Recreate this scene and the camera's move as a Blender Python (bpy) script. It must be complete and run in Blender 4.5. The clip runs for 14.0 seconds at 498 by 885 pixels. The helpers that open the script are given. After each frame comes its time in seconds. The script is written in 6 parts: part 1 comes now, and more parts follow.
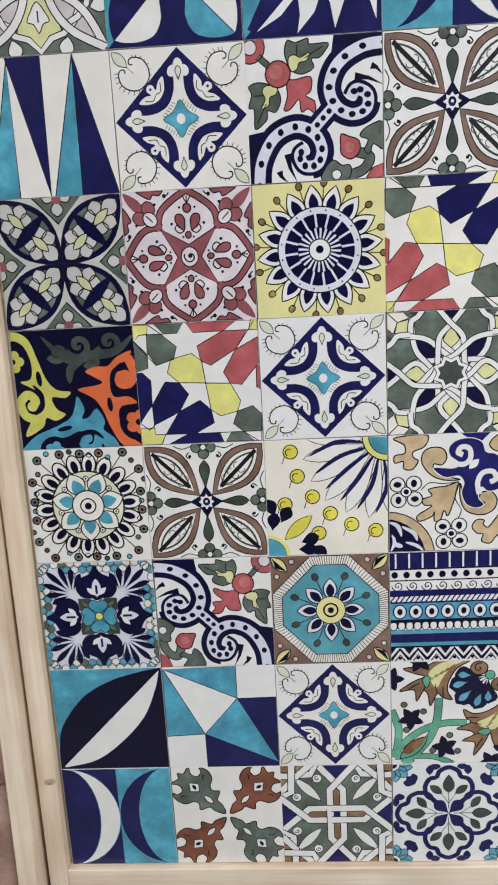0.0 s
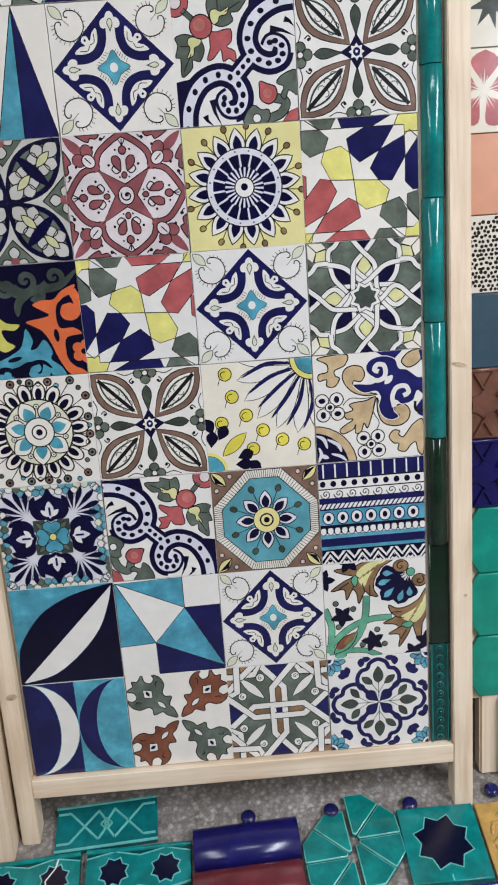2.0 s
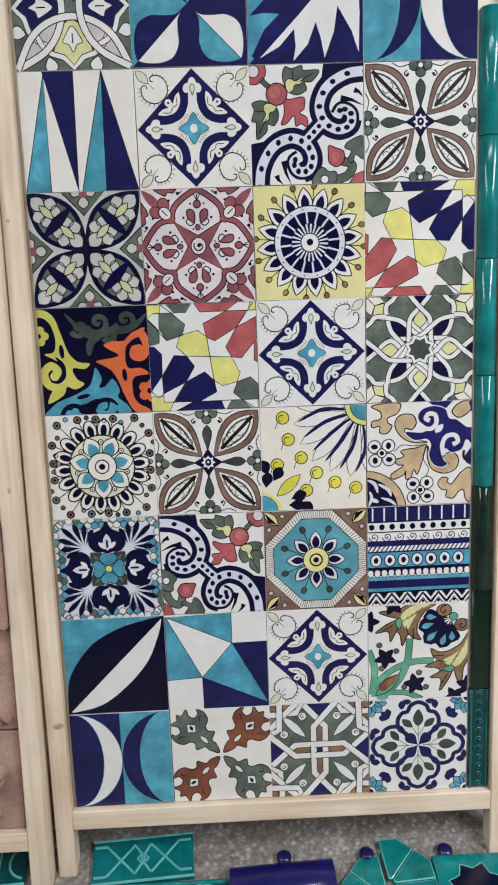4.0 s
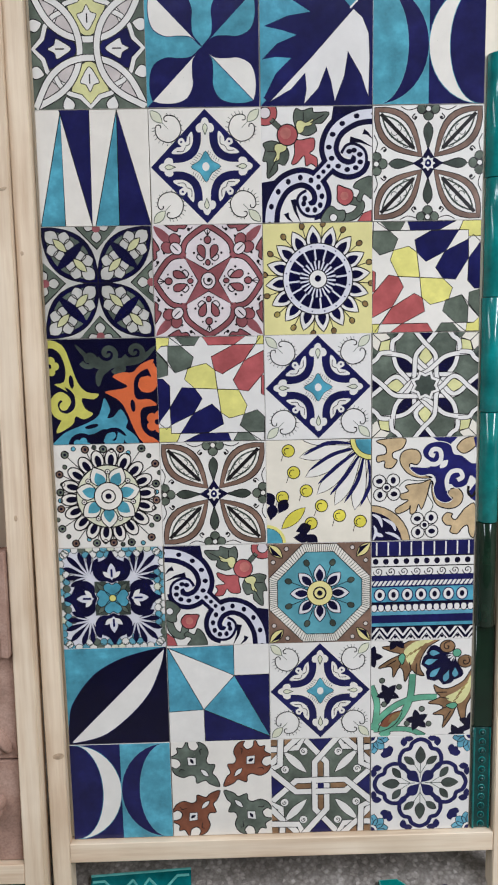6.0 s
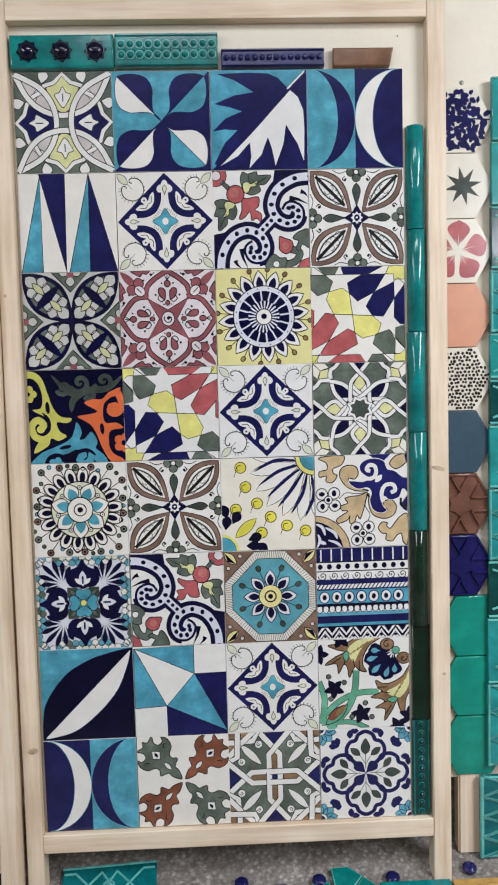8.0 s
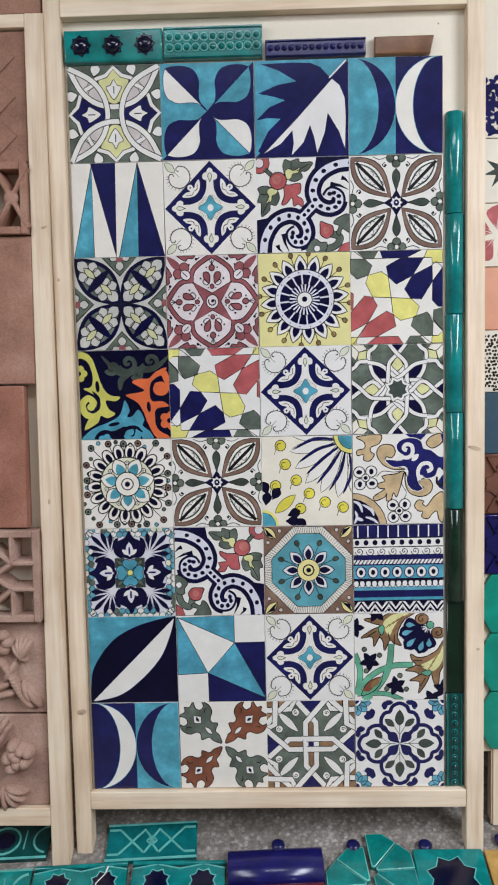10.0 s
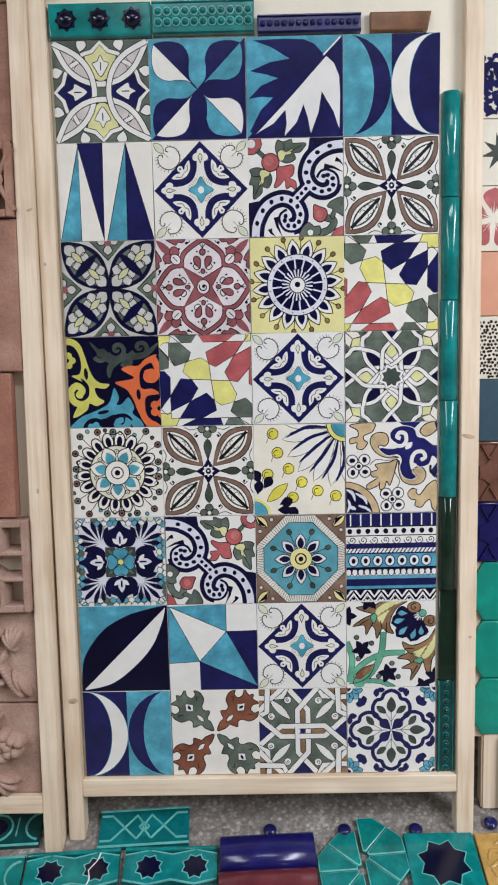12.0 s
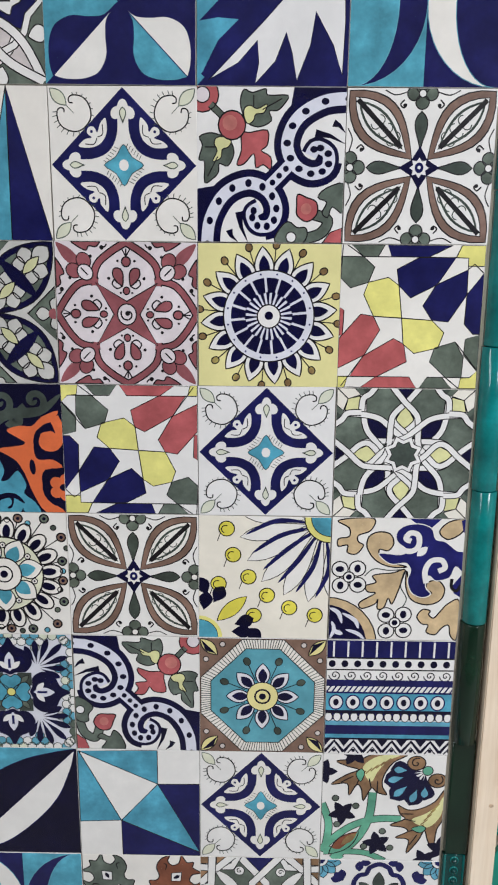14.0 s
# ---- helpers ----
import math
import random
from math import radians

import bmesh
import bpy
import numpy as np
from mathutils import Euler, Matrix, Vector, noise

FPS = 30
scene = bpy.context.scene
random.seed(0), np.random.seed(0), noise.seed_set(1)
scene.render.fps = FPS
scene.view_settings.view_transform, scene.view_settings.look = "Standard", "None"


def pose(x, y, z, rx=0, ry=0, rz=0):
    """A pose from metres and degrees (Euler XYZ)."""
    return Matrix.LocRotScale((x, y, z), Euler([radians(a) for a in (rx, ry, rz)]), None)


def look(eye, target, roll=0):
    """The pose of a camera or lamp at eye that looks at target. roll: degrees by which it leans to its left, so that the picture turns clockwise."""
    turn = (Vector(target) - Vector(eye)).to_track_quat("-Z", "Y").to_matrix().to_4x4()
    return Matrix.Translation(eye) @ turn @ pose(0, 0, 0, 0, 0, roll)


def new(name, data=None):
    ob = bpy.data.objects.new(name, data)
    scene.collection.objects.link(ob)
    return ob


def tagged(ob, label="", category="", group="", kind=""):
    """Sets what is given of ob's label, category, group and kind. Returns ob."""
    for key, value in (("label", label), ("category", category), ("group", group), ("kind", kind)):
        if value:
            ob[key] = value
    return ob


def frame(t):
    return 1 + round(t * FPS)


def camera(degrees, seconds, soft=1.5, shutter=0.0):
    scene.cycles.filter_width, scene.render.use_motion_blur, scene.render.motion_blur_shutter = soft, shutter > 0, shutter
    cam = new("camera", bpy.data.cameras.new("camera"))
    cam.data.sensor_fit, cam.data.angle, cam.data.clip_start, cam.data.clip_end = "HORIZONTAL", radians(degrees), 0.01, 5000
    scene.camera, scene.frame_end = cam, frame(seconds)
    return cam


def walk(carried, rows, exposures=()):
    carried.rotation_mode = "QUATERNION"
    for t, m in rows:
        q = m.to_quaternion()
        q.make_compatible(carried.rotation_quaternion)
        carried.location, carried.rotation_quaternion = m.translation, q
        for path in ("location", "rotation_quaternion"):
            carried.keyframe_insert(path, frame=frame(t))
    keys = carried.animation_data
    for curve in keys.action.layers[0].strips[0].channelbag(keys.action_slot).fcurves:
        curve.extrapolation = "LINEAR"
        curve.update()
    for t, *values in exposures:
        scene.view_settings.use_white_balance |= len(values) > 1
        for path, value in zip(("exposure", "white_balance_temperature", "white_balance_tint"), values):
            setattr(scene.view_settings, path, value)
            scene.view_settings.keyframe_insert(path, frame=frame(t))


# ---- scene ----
cam = camera(34.8, 14.0, 2.05)
METRES, EYE, TILT, LEAN, TURN = 8.0, 1.5, 0.0, 0.0, 0.0
PATH = [
    (0, (0.453, -1.255, 1.245), (0.335, 0.688, 0.786), -3.1),
    (0.2, (0.449, -1.292, 1.212), (0.362, 0.651, 0.769), -3.0),
    (0.5, (0.424, -1.361, 1.154), (0.475, 0.583, 0.689), -3.5),
    (0.8, (0.424, -1.407, 1.146), (0.499, 0.538, 0.67), -4.1),
    (1, (0.432, -1.409, 1.146), (0.432, 0.536, 0.683), -4.9),
    (1.2, (0.453, -1.405, 1.15), (0.393, 0.54, 0.706), -5.3),
    (1.5, (0.472, -1.393, 1.154), (0.442, 0.552, 0.69), -4.7),
    (1.8, (0.451, -1.402, 1.153), (0.473, 0.541, 0.676), -4.2),
    (2, (0.44, -1.412, 1.149), (0.492, 0.53, 0.671), -4.1),
    (2.2, (0.42, -1.419, 1.147), (0.489, 0.523, 0.669), -4.1),
    (2.5, (0.398, -1.435, 1.143), (0.426, 0.509, 0.674), -4.2),
    (2.7, (0.392, -1.447, 1.146), (0.388, 0.498, 0.681), -4.2),
    (4.8, (0.326, -1.468, 1.159), (0.394, 0.506, 0.841), -0.8),
    (5, (0.334, -1.468, 1.161), (0.391, 0.505, 0.84), -0.7),
    (5.2, (0.336, -1.466, 1.164), (0.403, 0.507, 0.834), -0.7),
    (5.5, (0.342, -1.469, 1.161), (0.4, 0.503, 0.837), -0.8),
    (5.8, (0.339, -1.473, 1.162), (0.39, 0.503, 0.85), -0.9),
    (6, (0.344, -1.477, 1.164), (0.378, 0.502, 0.874), -1.1),
    (6.2, (0.34, -1.495, 1.159), (0.369, 0.492, 0.915), -1.2),
    (6.5, (0.34, -1.513, 1.146), (0.367, 0.485, 1.05), -1.3),
    (6.8, (0.322, -1.538, 1.141), (0.358, 0.459, 1.075), -1.4),
    (7, (0.313, -1.546, 1.133), (0.368, 0.45, 1.029), -1.7),
    (7.2, (0.329, -1.57, 1.13), (0.388, 0.425, 0.999), -2.0),
    (7.5, (0.363, -1.619, 1.121), (0.447, 0.375, 1.004), -2.0),
    (7.8, (0.391, -1.646, 1.115), (0.474, 0.348, 0.963), -1.6),
    (8, (0.403, -1.679, 1.107), (0.474, 0.314, 0.96), -1.5),
    (8.2, (0.403, -1.704, 1.101), (0.457, 0.29, 0.947), -1.7),
    (8.5, (0.399, -1.735, 1.093), (0.417, 0.26, 0.951), -1.7),
    (8.7, (0.432, -1.745, 1.076), (0.389, 0.251, 0.955), -1.6),
    (11, (0.4, -1.736, 1.091), (0.347, 0.251, 0.865), -1.2),
    (11.2, (0.397, -1.729, 1.089), (0.354, 0.257, 0.854), -1.2),
    (11.5, (0.399, -1.724, 1.092), (0.376, 0.262, 0.854), -1.1),
    (11.8, (0.408, -1.713, 1.108), (0.401, 0.272, 0.846), -1.1),
    (12, (0.412, -1.716, 1.122), (0.388, 0.269, 0.879), -1.2),
    (12.2, (0.394, -1.696, 1.128), (0.378, 0.29, 0.903), -1.1),
    (12.5, (0.36, -1.616, 1.145), (0.322, 0.37, 0.914), -0.9),
    (12.8, (0.324, -1.507, 1.177), (0.307, 0.475, 0.907), -1.6),
    (13, (0.309, -1.447, 1.195), (0.314, 0.533, 0.914), -1.8),
    (13.2, (0.342, -1.38, 1.216), (0.348, 0.591, 0.89), -2.1),
    (13.5, (0.404, -1.252, 1.261), (0.436, 0.707, 0.859), -1.8),
    (13.8, (0.461, -1.162, 1.315), (0.465, 0.788, 0.826), 0.2),
    (14, (0.492, -1.131, 1.335), (0.463, 0.814, 0.868), 0.6),
]

LEAN = pose(0, 0, -0.0046, -18)      # the display boards lean back against the wall
walk(cam, [(t, LEAN @ look(eye, target, roll)) for t, eye, target, roll in PATH])

# ---- light ----
world = bpy.data.worlds.new("room")
world.use_nodes = True
world.node_tree.nodes["Background"].inputs[0].default_value = (1.0, 0.95, 0.88, 1)
world.node_tree.nodes["Background"].inputs[1].default_value = 0.05
scene.world = world
scene.view_settings.exposure = 0.0


def tube(x, y, power, size=(1.2, 0.16), z=2.86, yaw=0.0):
    """A ceiling light fitting's lit face."""
    lamp = bpy.data.lights.new("ceiling_tube", "AREA")
    lamp.shape, lamp.size, lamp.size_y = "RECTANGLE", size[0], size[1]
    lamp.energy, lamp.color = power, (0.85, 0.895, 1.0)
    ob = new("ceiling_tube", lamp)
    ob.matrix_world = pose(x, y, z, 0, 0, yaw)
    return ob


tube(-1.75, -1.5, 66, (0.75, 2.3))
tube(2.45, -1.5, 146, (0.6, 2.3))
tube(0.5, -0.62, 12, (1.2, 0.2))


# ---- materials ----
def material(name, rough=0.5, metal=0.0, coat=0.0, spec=0.5):
    m = bpy.data.materials.new(name)
    m.use_nodes = True
    b = m.node_tree.nodes["Principled BSDF"]
    b.inputs["Roughness"].default_value = rough
    b.inputs["Metallic"].default_value = metal
    b.inputs["Coat Weight"].default_value = coat
    b.inputs["Specular IOR Level"].default_value = spec
    return m, m.node_tree, b


def coords(tree, scale=(1, 1, 1)):
    """Object coordinates, stretched, with an offset of each object's own."""
    tc = tree.nodes.new("ShaderNodeTexCoord")
    info = tree.nodes.new("ShaderNodeObjectInfo")
    mul = tree.nodes.new("ShaderNodeMath")
    mul.operation = "MULTIPLY"
    mul.inputs[1].default_value = 7.0
    tree.links.new(info.outputs["Random"], mul.inputs[0])
    add = tree.nodes.new("ShaderNodeVectorMath")
    add.operation = "ADD"
    tree.links.new(tc.outputs["Object"], add.inputs[0])
    tree.links.new(mul.outputs[0], add.inputs[1])
    mp = tree.nodes.new("ShaderNodeMapping")
    mp.inputs["Scale"].default_value = scale
    tree.links.new(add.outputs[0], mp.inputs["Vector"])
    return mp.outputs[0]


def noise_tex(tree, vec, scale, detail=3.0, rough=0.55):
    n = tree.nodes.new("ShaderNodeTexNoise")
    n.inputs["Scale"].default_value = scale
    n.inputs["Detail"].default_value = detail
    n.inputs["Roughness"].default_value = rough
    tree.links.new(vec, n.inputs["Vector"])
    return n.outputs["Fac"]


def ramp(tree, fac, *stops):
    r = tree.nodes.new("ShaderNodeValToRGB")
    els = r.color_ramp.elements
    while len(els) < len(stops):
        els.new(0.5)
    for el, (pos, col) in zip(els, stops):
        el.position, el.color = pos, (*col, 1)
    tree.links.new(fac, r.inputs[0])
    return r.outputs[0]


def mix(tree, fac, a, b, how="MIX"):
    m = tree.nodes.new("ShaderNodeMix")
    m.data_type, m.blend_type = "RGBA", how
    for sock, value in ((m.inputs[0], fac), (m.inputs[6], a), (m.inputs[7], b)):
        if isinstance(value, (int, float)):
            sock.default_value = value
        elif isinstance(value, tuple):
            sock.default_value = (*value, 1)
        else:
            tree.links.new(value, sock)
    return m.outputs[2]


def bump(tree, height, b, strength, distance):
    n = tree.nodes.new("ShaderNodeBump")
    n.inputs["Strength"].default_value = strength
    n.inputs["Distance"].default_value = distance
    tree.links.new(height, n.inputs["Height"])
    tree.links.new(n.outputs[0], b.inputs["Normal"])


def shade(c, k):
    return tuple(max(0.0, min(1.0, v * k)) for v in c)


def glaze(name, colour, streak=0.25, rough=0.14, pale=None):
    """Hand-brushed ceramic glaze: pooled and thin places, brush marks, a faintly wavy surface."""
    m, t, b = material(name, rough, coat=0.0)
    vec = coords(t)
    wide = noise_tex(t, vec, 22, 4, 0.6)
    fine = noise_tex(t, vec, 150, 3, 0.6)
    light = pale or shade(colour, 1 + streak * 1.6)
    base = ramp(t, wide, (0.3, shade(colour, 1 - streak)), (0.52, colour), (0.75, light))
    grain = ramp(t, fine, (0.3, (1 - streak * 0.35,) * 3), (0.7, (1, 1, 1)))
    base = mix(t, 1.0, base, grain, "MULTIPLY")
    info = t.nodes.new("ShaderNodeObjectInfo")
    firing = ramp(t, info.outputs["Random"], (0.0, (1.0, 0.965, 0.9)), (0.4, (0.97, 0.97, 0.95)), (1.0, (0.93, 0.94, 0.97)))
    t.links.new(mix(t, 0.8, base, firing, "MULTIPLY"), b.inputs["Base Color"])
    r = t.nodes.new("ShaderNodeMapRange")
    r.inputs["To Min"].default_value, r.inputs["To Max"].default_value = rough * 0.7, rough * 1.5
    t.links.new(fine, r.inputs[0])
    t.links.new(r.outputs[0], b.inputs["Roughness"])
    bump(t, wide, b, 0.12, 0.002)
    return m


def pine(name, axis):
    """Planed pale pine with soft grain along one axis."""
    m, t, b = material(name, 0.55, spec=0.3)
    s = [38.0, 38.0, 38.0]
    s[axis] = 2.2
    vec = coords(t, tuple(s))
    grain = noise_tex(t, vec, 1.3, 6, 0.62)
    blot = noise_tex(t, coords(t, (1, 1, 1)), 5, 3)
    s2 = [160.0, 160.0, 160.0]
    s2[axis] = 6.0
    fibre = noise_tex(t, coords(t, tuple(s2)), 1.0, 3)
    base = ramp(t, grain, (0.28, (0.66, 0.49, 0.335)), (0.5, (0.80, 0.66, 0.49)), (0.75, (0.85, 0.73, 0.57)))
    dirt = ramp(t, blot, (0.3, (0.82, 0.78, 0.74)), (0.6, (1, 1, 1)))
    base = mix(t, 0.8, base, dirt, "MULTIPLY")
    base = mix(t, 0.45, base, ramp(t, fibre, (0.3, (0.82, 0.77, 0.72)), (0.6, (1, 1, 1))), "MULTIPLY")
    t.links.new(base, b.inputs["Base Color"])
    bump(t, fibre, b, 0.25, 0.0008)
    return m


def clay(name, colour):
    """Unglazed fired clay with a dusty bloom and pits."""
    m, t, b = material(name, 0.85, spec=0.25)
    vec = coords(t)
    wide, fine = noise_tex(t, vec, 9, 5, 0.6), noise_tex(t, vec, 260, 3, 0.65)
    base = ramp(t, wide, (0.28, shade(colour, 0.7)), (0.5, colour), (0.75, (min(1, colour[0] * 1.3 + 0.03), colour[1] * 1.45 + 0.03, colour[2] * 1.5 + 0.03)))
    base = mix(t, 0.6, base, ramp(t, fine, (0.32, (0.6, 0.58, 0.56)), (0.6, (1, 1, 1))), "MULTIPLY")
    t.links.new(base, b.inputs["Base Color"])
    bump(t, fine, b, 0.4, 0.001)
    return m


def plain(name, colour, rough=0.6, wear=0.12, scale=8, metal=0.0):
    m, t, b = material(name, rough, metal)
    vec = coords(t)
    wide, fine = noise_tex(t, vec, scale, 4), noise_tex(t, vec, scale * 22, 3)
    base = ramp(t, wide, (0.3, shade(colour, 1 - wear)), (0.7, shade(colour, 1 + wear * 0.5)))
    base = mix(t, 0.5, base, ramp(t, fine, (0.3, (1 - wear,) * 3), (0.65, (1, 1, 1))), "MULTIPLY")
    t.links.new(base, b.inputs["Base Color"])
    bump(t, fine, b, 0.15, 0.0006)
    return m


def terrazzo(name):
    """Worn grey terrazzo with pale and dark stone chips."""
    m, t, b = material(name, 0.6)
    vec = coords(t)
    v = t.nodes.new("ShaderNodeTexVoronoi")
    v.inputs["Scale"].default_value = 105
    t.links.new(vec, v.inputs["Vector"])
    chips = ramp(t, v.outputs["Color"], (0.0, (0.07, 0.062, 0.055)), (0.25, (0.24, 0.22, 0.2)), (0.55, (0.36, 0.335, 0.31)), (0.9, (0.7, 0.66, 0.61)))
    joint = ramp(t, v.outputs["Distance"], (0.3, (1, 1, 1)), (0.62, (0.62, 0.6, 0.58)))
    wide, fine = noise_tex(t, vec, 14, 5, 0.65), noise_tex(t, vec, 190, 4, 0.7)
    base = mix(t, 0.4, mix(t, 1.0, chips, joint, "MULTIPLY"), (0.30, 0.27, 0.235))
    base = mix(t, 0.9, base, ramp(t, wide, (0.3, (0.55, 0.52, 0.5)), (0.65, (1, 1, 1))), "MULTIPLY")
    base = mix(t, 0.7, base, ramp(t, fine, (0.3, (0.5, 0.48, 0.46)), (0.6, (1, 1, 1))), "MULTIPLY")
    t.links.new(base, b.inputs["Base Color"])
    bump(t, fine, b, 0.2, 0.0008)
    return m


WHITE = glaze("white_glaze", (0.75, 0.725, 0.675), 0.05, 0.16)
IVORY = glaze("ivory_glaze", (0.76, 0.71, 0.60), 0.05, 0.16)
INDIGO = glaze("indigo_glaze", (0.004, 0.004, 0.034), 0.35, 0.13)
FROST = glaze("blue_white_glaze", (0.66, 0.655, 0.69), 0.07, 0.16)
CITRON = glaze("soft_citron_glaze", (0.66, 0.64, 0.31), 0.14, 0.16)
PALEYEL = glaze("dull_yellow_glaze", (0.56, 0.55, 0.31), 0.14, 0.16)
LIME = glaze("acid_yellow_glaze", (0.55, 0.52, 0.115), 0.15, 0.16)
CORAL = glaze("thin_coral_glaze", (0.56, 0.19, 0.16), 0.3, 0.15)
TAWNY = glaze("tawny_brown_glaze", (0.27, 0.155, 0.08), 0.4, 0.17)
NAVY = glaze("navy_glaze", (0.01, 0.011, 0.078), 0.3, 0.12)
INK = glaze("ink_glaze", (0.002, 0.002, 0.02), 0.3, 0.14)
LINE = glaze("black_outline", (0.011, 0.01, 0.012), 0.3, 0.2)
TURQ = glaze("turquoise_glaze", (0.08, 0.325, 0.425), 0.34, 0.13)
PETAL = glaze("grey_white_glaze", (0.52, 0.505, 0.46), 0.12, 0.2)
ROYAL = glaze("royal_blue_glaze", (0.014, 0.015, 0.12), 0.3, 0.13)
PALE = glaze("pale_green_white_glaze", (0.66, 0.67, 0.52), 0.1, 0.17)
OCTBLUE = glaze("light_turquoise_glaze", (0.10, 0.325, 0.40), 0.2, 0.15)
SKY = glaze("pale_blue_glaze", (0.12, 0.36, 0.46), 0.3, 0.15)
YELLOW = glaze("yellow_glaze", (0.73, 0.68, 0.21), 0.15, 0.16)
LEMON = glaze("lemon_glaze", (0.70, 0.62, 0.085), 0.15, 0.16)
CREAM = glaze("pale_yellow_glaze", (0.72, 0.66, 0.30), 0.06, 0.17)
RED = glaze("rose_red_glaze", (0.44, 0.105, 0.105), 0.25, 0.16)
BLUSH = glaze("blush_white_glaze", (0.70, 0.625, 0.61), 0.1, 0.16)
ROSE = glaze("dusty_rose_glaze", (0.27, 0.085, 0.092), 0.25, 0.18)
SAGE = glaze("sage_green_glaze", (0.115, 0.14, 0.11), 0.4, 0.16)
SLATE = glaze("slate_green_glaze", (0.055, 0.07, 0.058), 0.4, 0.16)
GREY = glaze("grey_glaze", (0.40, 0.39, 0.36), 0.18, 0.22)
LILAC = glaze("pale_lilac_glaze", (0.58, 0.52, 0.49), 0.12, 0.18)
TAUPE = glaze("taupe_glaze", (0.20, 0.125, 0.095), 0.3, 0.18)
RUST = glaze("rust_brown_glaze", (0.22, 0.075, 0.04), 0.35, 0.17)
TAN = glaze("tan_glaze", (0.60, 0.44, 0.25), 0.3, 0.17)
OLIVE = glaze("olive_gold_glaze", (0.26, 0.16, 0.07), 0.45, 0.17, (0.5, 0.45, 0.12))
ORANGE = glaze("orange_glaze", (0.68, 0.145, 0.05), 0.15, 0.16)
LEAF = glaze("mint_green_glaze", (0.12, 0.37, 0.24), 0.3, 0.16)
UMBER = glaze("dark_umber_glaze", (0.03, 0.018, 0.014), 0.3, 0.2)
TEAL = glaze("teal_glaze", (0.003, 0.19, 0.18), 0.34, 0.13)
TEALPALE = glaze("thin_teal_edge_glaze", (0.13, 0.46, 0.42), 0.25, 0.1)
LAGOON = glaze("lagoon_teal_glaze", (0.003, 0.13, 0.135), 0.3, 0.12)
AQUA = glaze("aqua_teal_glaze", (0.02, 0.27, 0.26), 0.25, 0.12)
SEAGREEN = glaze("sea_green_glaze", (0.006, 0.26, 0.195), 0.16, 0.14)
BOTTLE = glaze("bottle_green_glaze", (0.006, 0.022, 0.012), 0.3, 0.1)
DEEP = glaze("dark_teal_glaze", (0.003, 0.055, 0.05), 0.3, 0.1)
COBALT = glaze("cobalt_glaze", (0.01, 0.009, 0.095), 0.25, 0.19)
MAROON = glaze("maroon_glaze", (0.13, 0.022, 0.03), 0.25, 0.2)
CHOC = glaze("brown_glaze", (0.18, 0.078, 0.03), 0.3, 0.16)
PEACH = glaze("peach_glaze", (0.66, 0.30, 0.17), 0.05, 0.35)
PETROL = glaze("petrol_blue_glaze", (0.035, 0.075, 0.105), 0.15, 0.3)
CHESTNUT = glaze("chestnut_glaze", (0.17, 0.075, 0.05), 0.25, 0.1)
GOLD = glaze("gold_glaze", (0.5, 0.29, 0.08), 0.3, 0.2)
BISCUIT = clay("tile_biscuit", (0.62, 0.52, 0.42))
PINE_V = pine("pine_upright", 2)
PINE_H = pine("pine_crosspiece", 0)
KNOT = plain("pine_knot", (0.58, 0.42, 0.275), 0.6, 0.4, 60)
PLY = plain("cream_board", (0.76, 0.69, 0.55), 0.55, 0.06, 5)
CLAYS = [clay("terracotta_pink", (0.36, 0.19, 0.132)), clay("terracotta_dusty", (0.40, 0.25, 0.19)), clay("terracotta_red", (0.34, 0.15, 0.10))]
FLOOR = terrazzo("terrazzo")
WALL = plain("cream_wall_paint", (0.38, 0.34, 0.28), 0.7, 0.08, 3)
# Brown kept dark to stand in for shade behind boards and across the room.
DIMWALL = plain("dimmed_brown_wall", (0.17, 0.145, 0.115), 0.75, 0.1, 3)
CEIL = plain("white_ceiling_paint", (0.78, 0.77, 0.74), 0.8, 0.05, 3)
STEEL = plain("screw_steel", (0.3, 0.29, 0.27), 0.35, 0.2, 60, 1.0)


# ---- mesh helpers ----
def mesh_of(name, bm, mats):
    me = bpy.data.meshes.new(name)
    bm.to_mesh(me)
    bm.free()
    for m in mats if isinstance(mats, (list, tuple)) else (mats,):
        me.materials.append(m)
    return me


def part(name, bm, mats, parent, label="", m=None):
    ob = new(name, bm if isinstance(bm, bpy.types.Mesh) else mesh_of(name, bm, mats))
    ob.parent = parent
    if m is not None:
        ob.matrix_local = m
    return tagged(ob, label)


def thing(name, bm, mats, label, category, m=None, group="", kind=""):
    ob = new(name, mesh_of(name, bm, mats) if bm is not None else None)
    if m is not None:
        ob.matrix_world = m
    return tagged(ob, label, category, group, kind)


def box(bm, x0, x1, y0, y1, z0, z1, bevel=0.0, segs=2, mat=0, m=None):
    cs = [(x, y, z) for x in (x0, x1) for y in (y0, y1) for z in (z0, z1)]
    if m is not None:
        cs = [m @ Vector(c) for c in cs]
    v = [bm.verts.new(c) for c in cs]
    fs = [bm.faces.new([v[i] for i in q]) for q in ((0, 1, 3, 2), (4, 6, 7, 5), (0, 4, 5, 1), (2, 3, 7, 6), (0, 2, 6, 4), (1, 5, 7, 3))]
    for f in fs:
        f.material_index = mat
    if bevel:
        es = list({e for f in fs for e in f.edges})
        out = bmesh.ops.bevel(bm, geom=es, offset=bevel, segments=segs, profile=0.6, affect="EDGES")
        for f in out["faces"]:
            f.material_index, f.smooth = mat, True
    return bm


def boxed(*a, **k):
    return box(bmesh.new(), *a, **k)


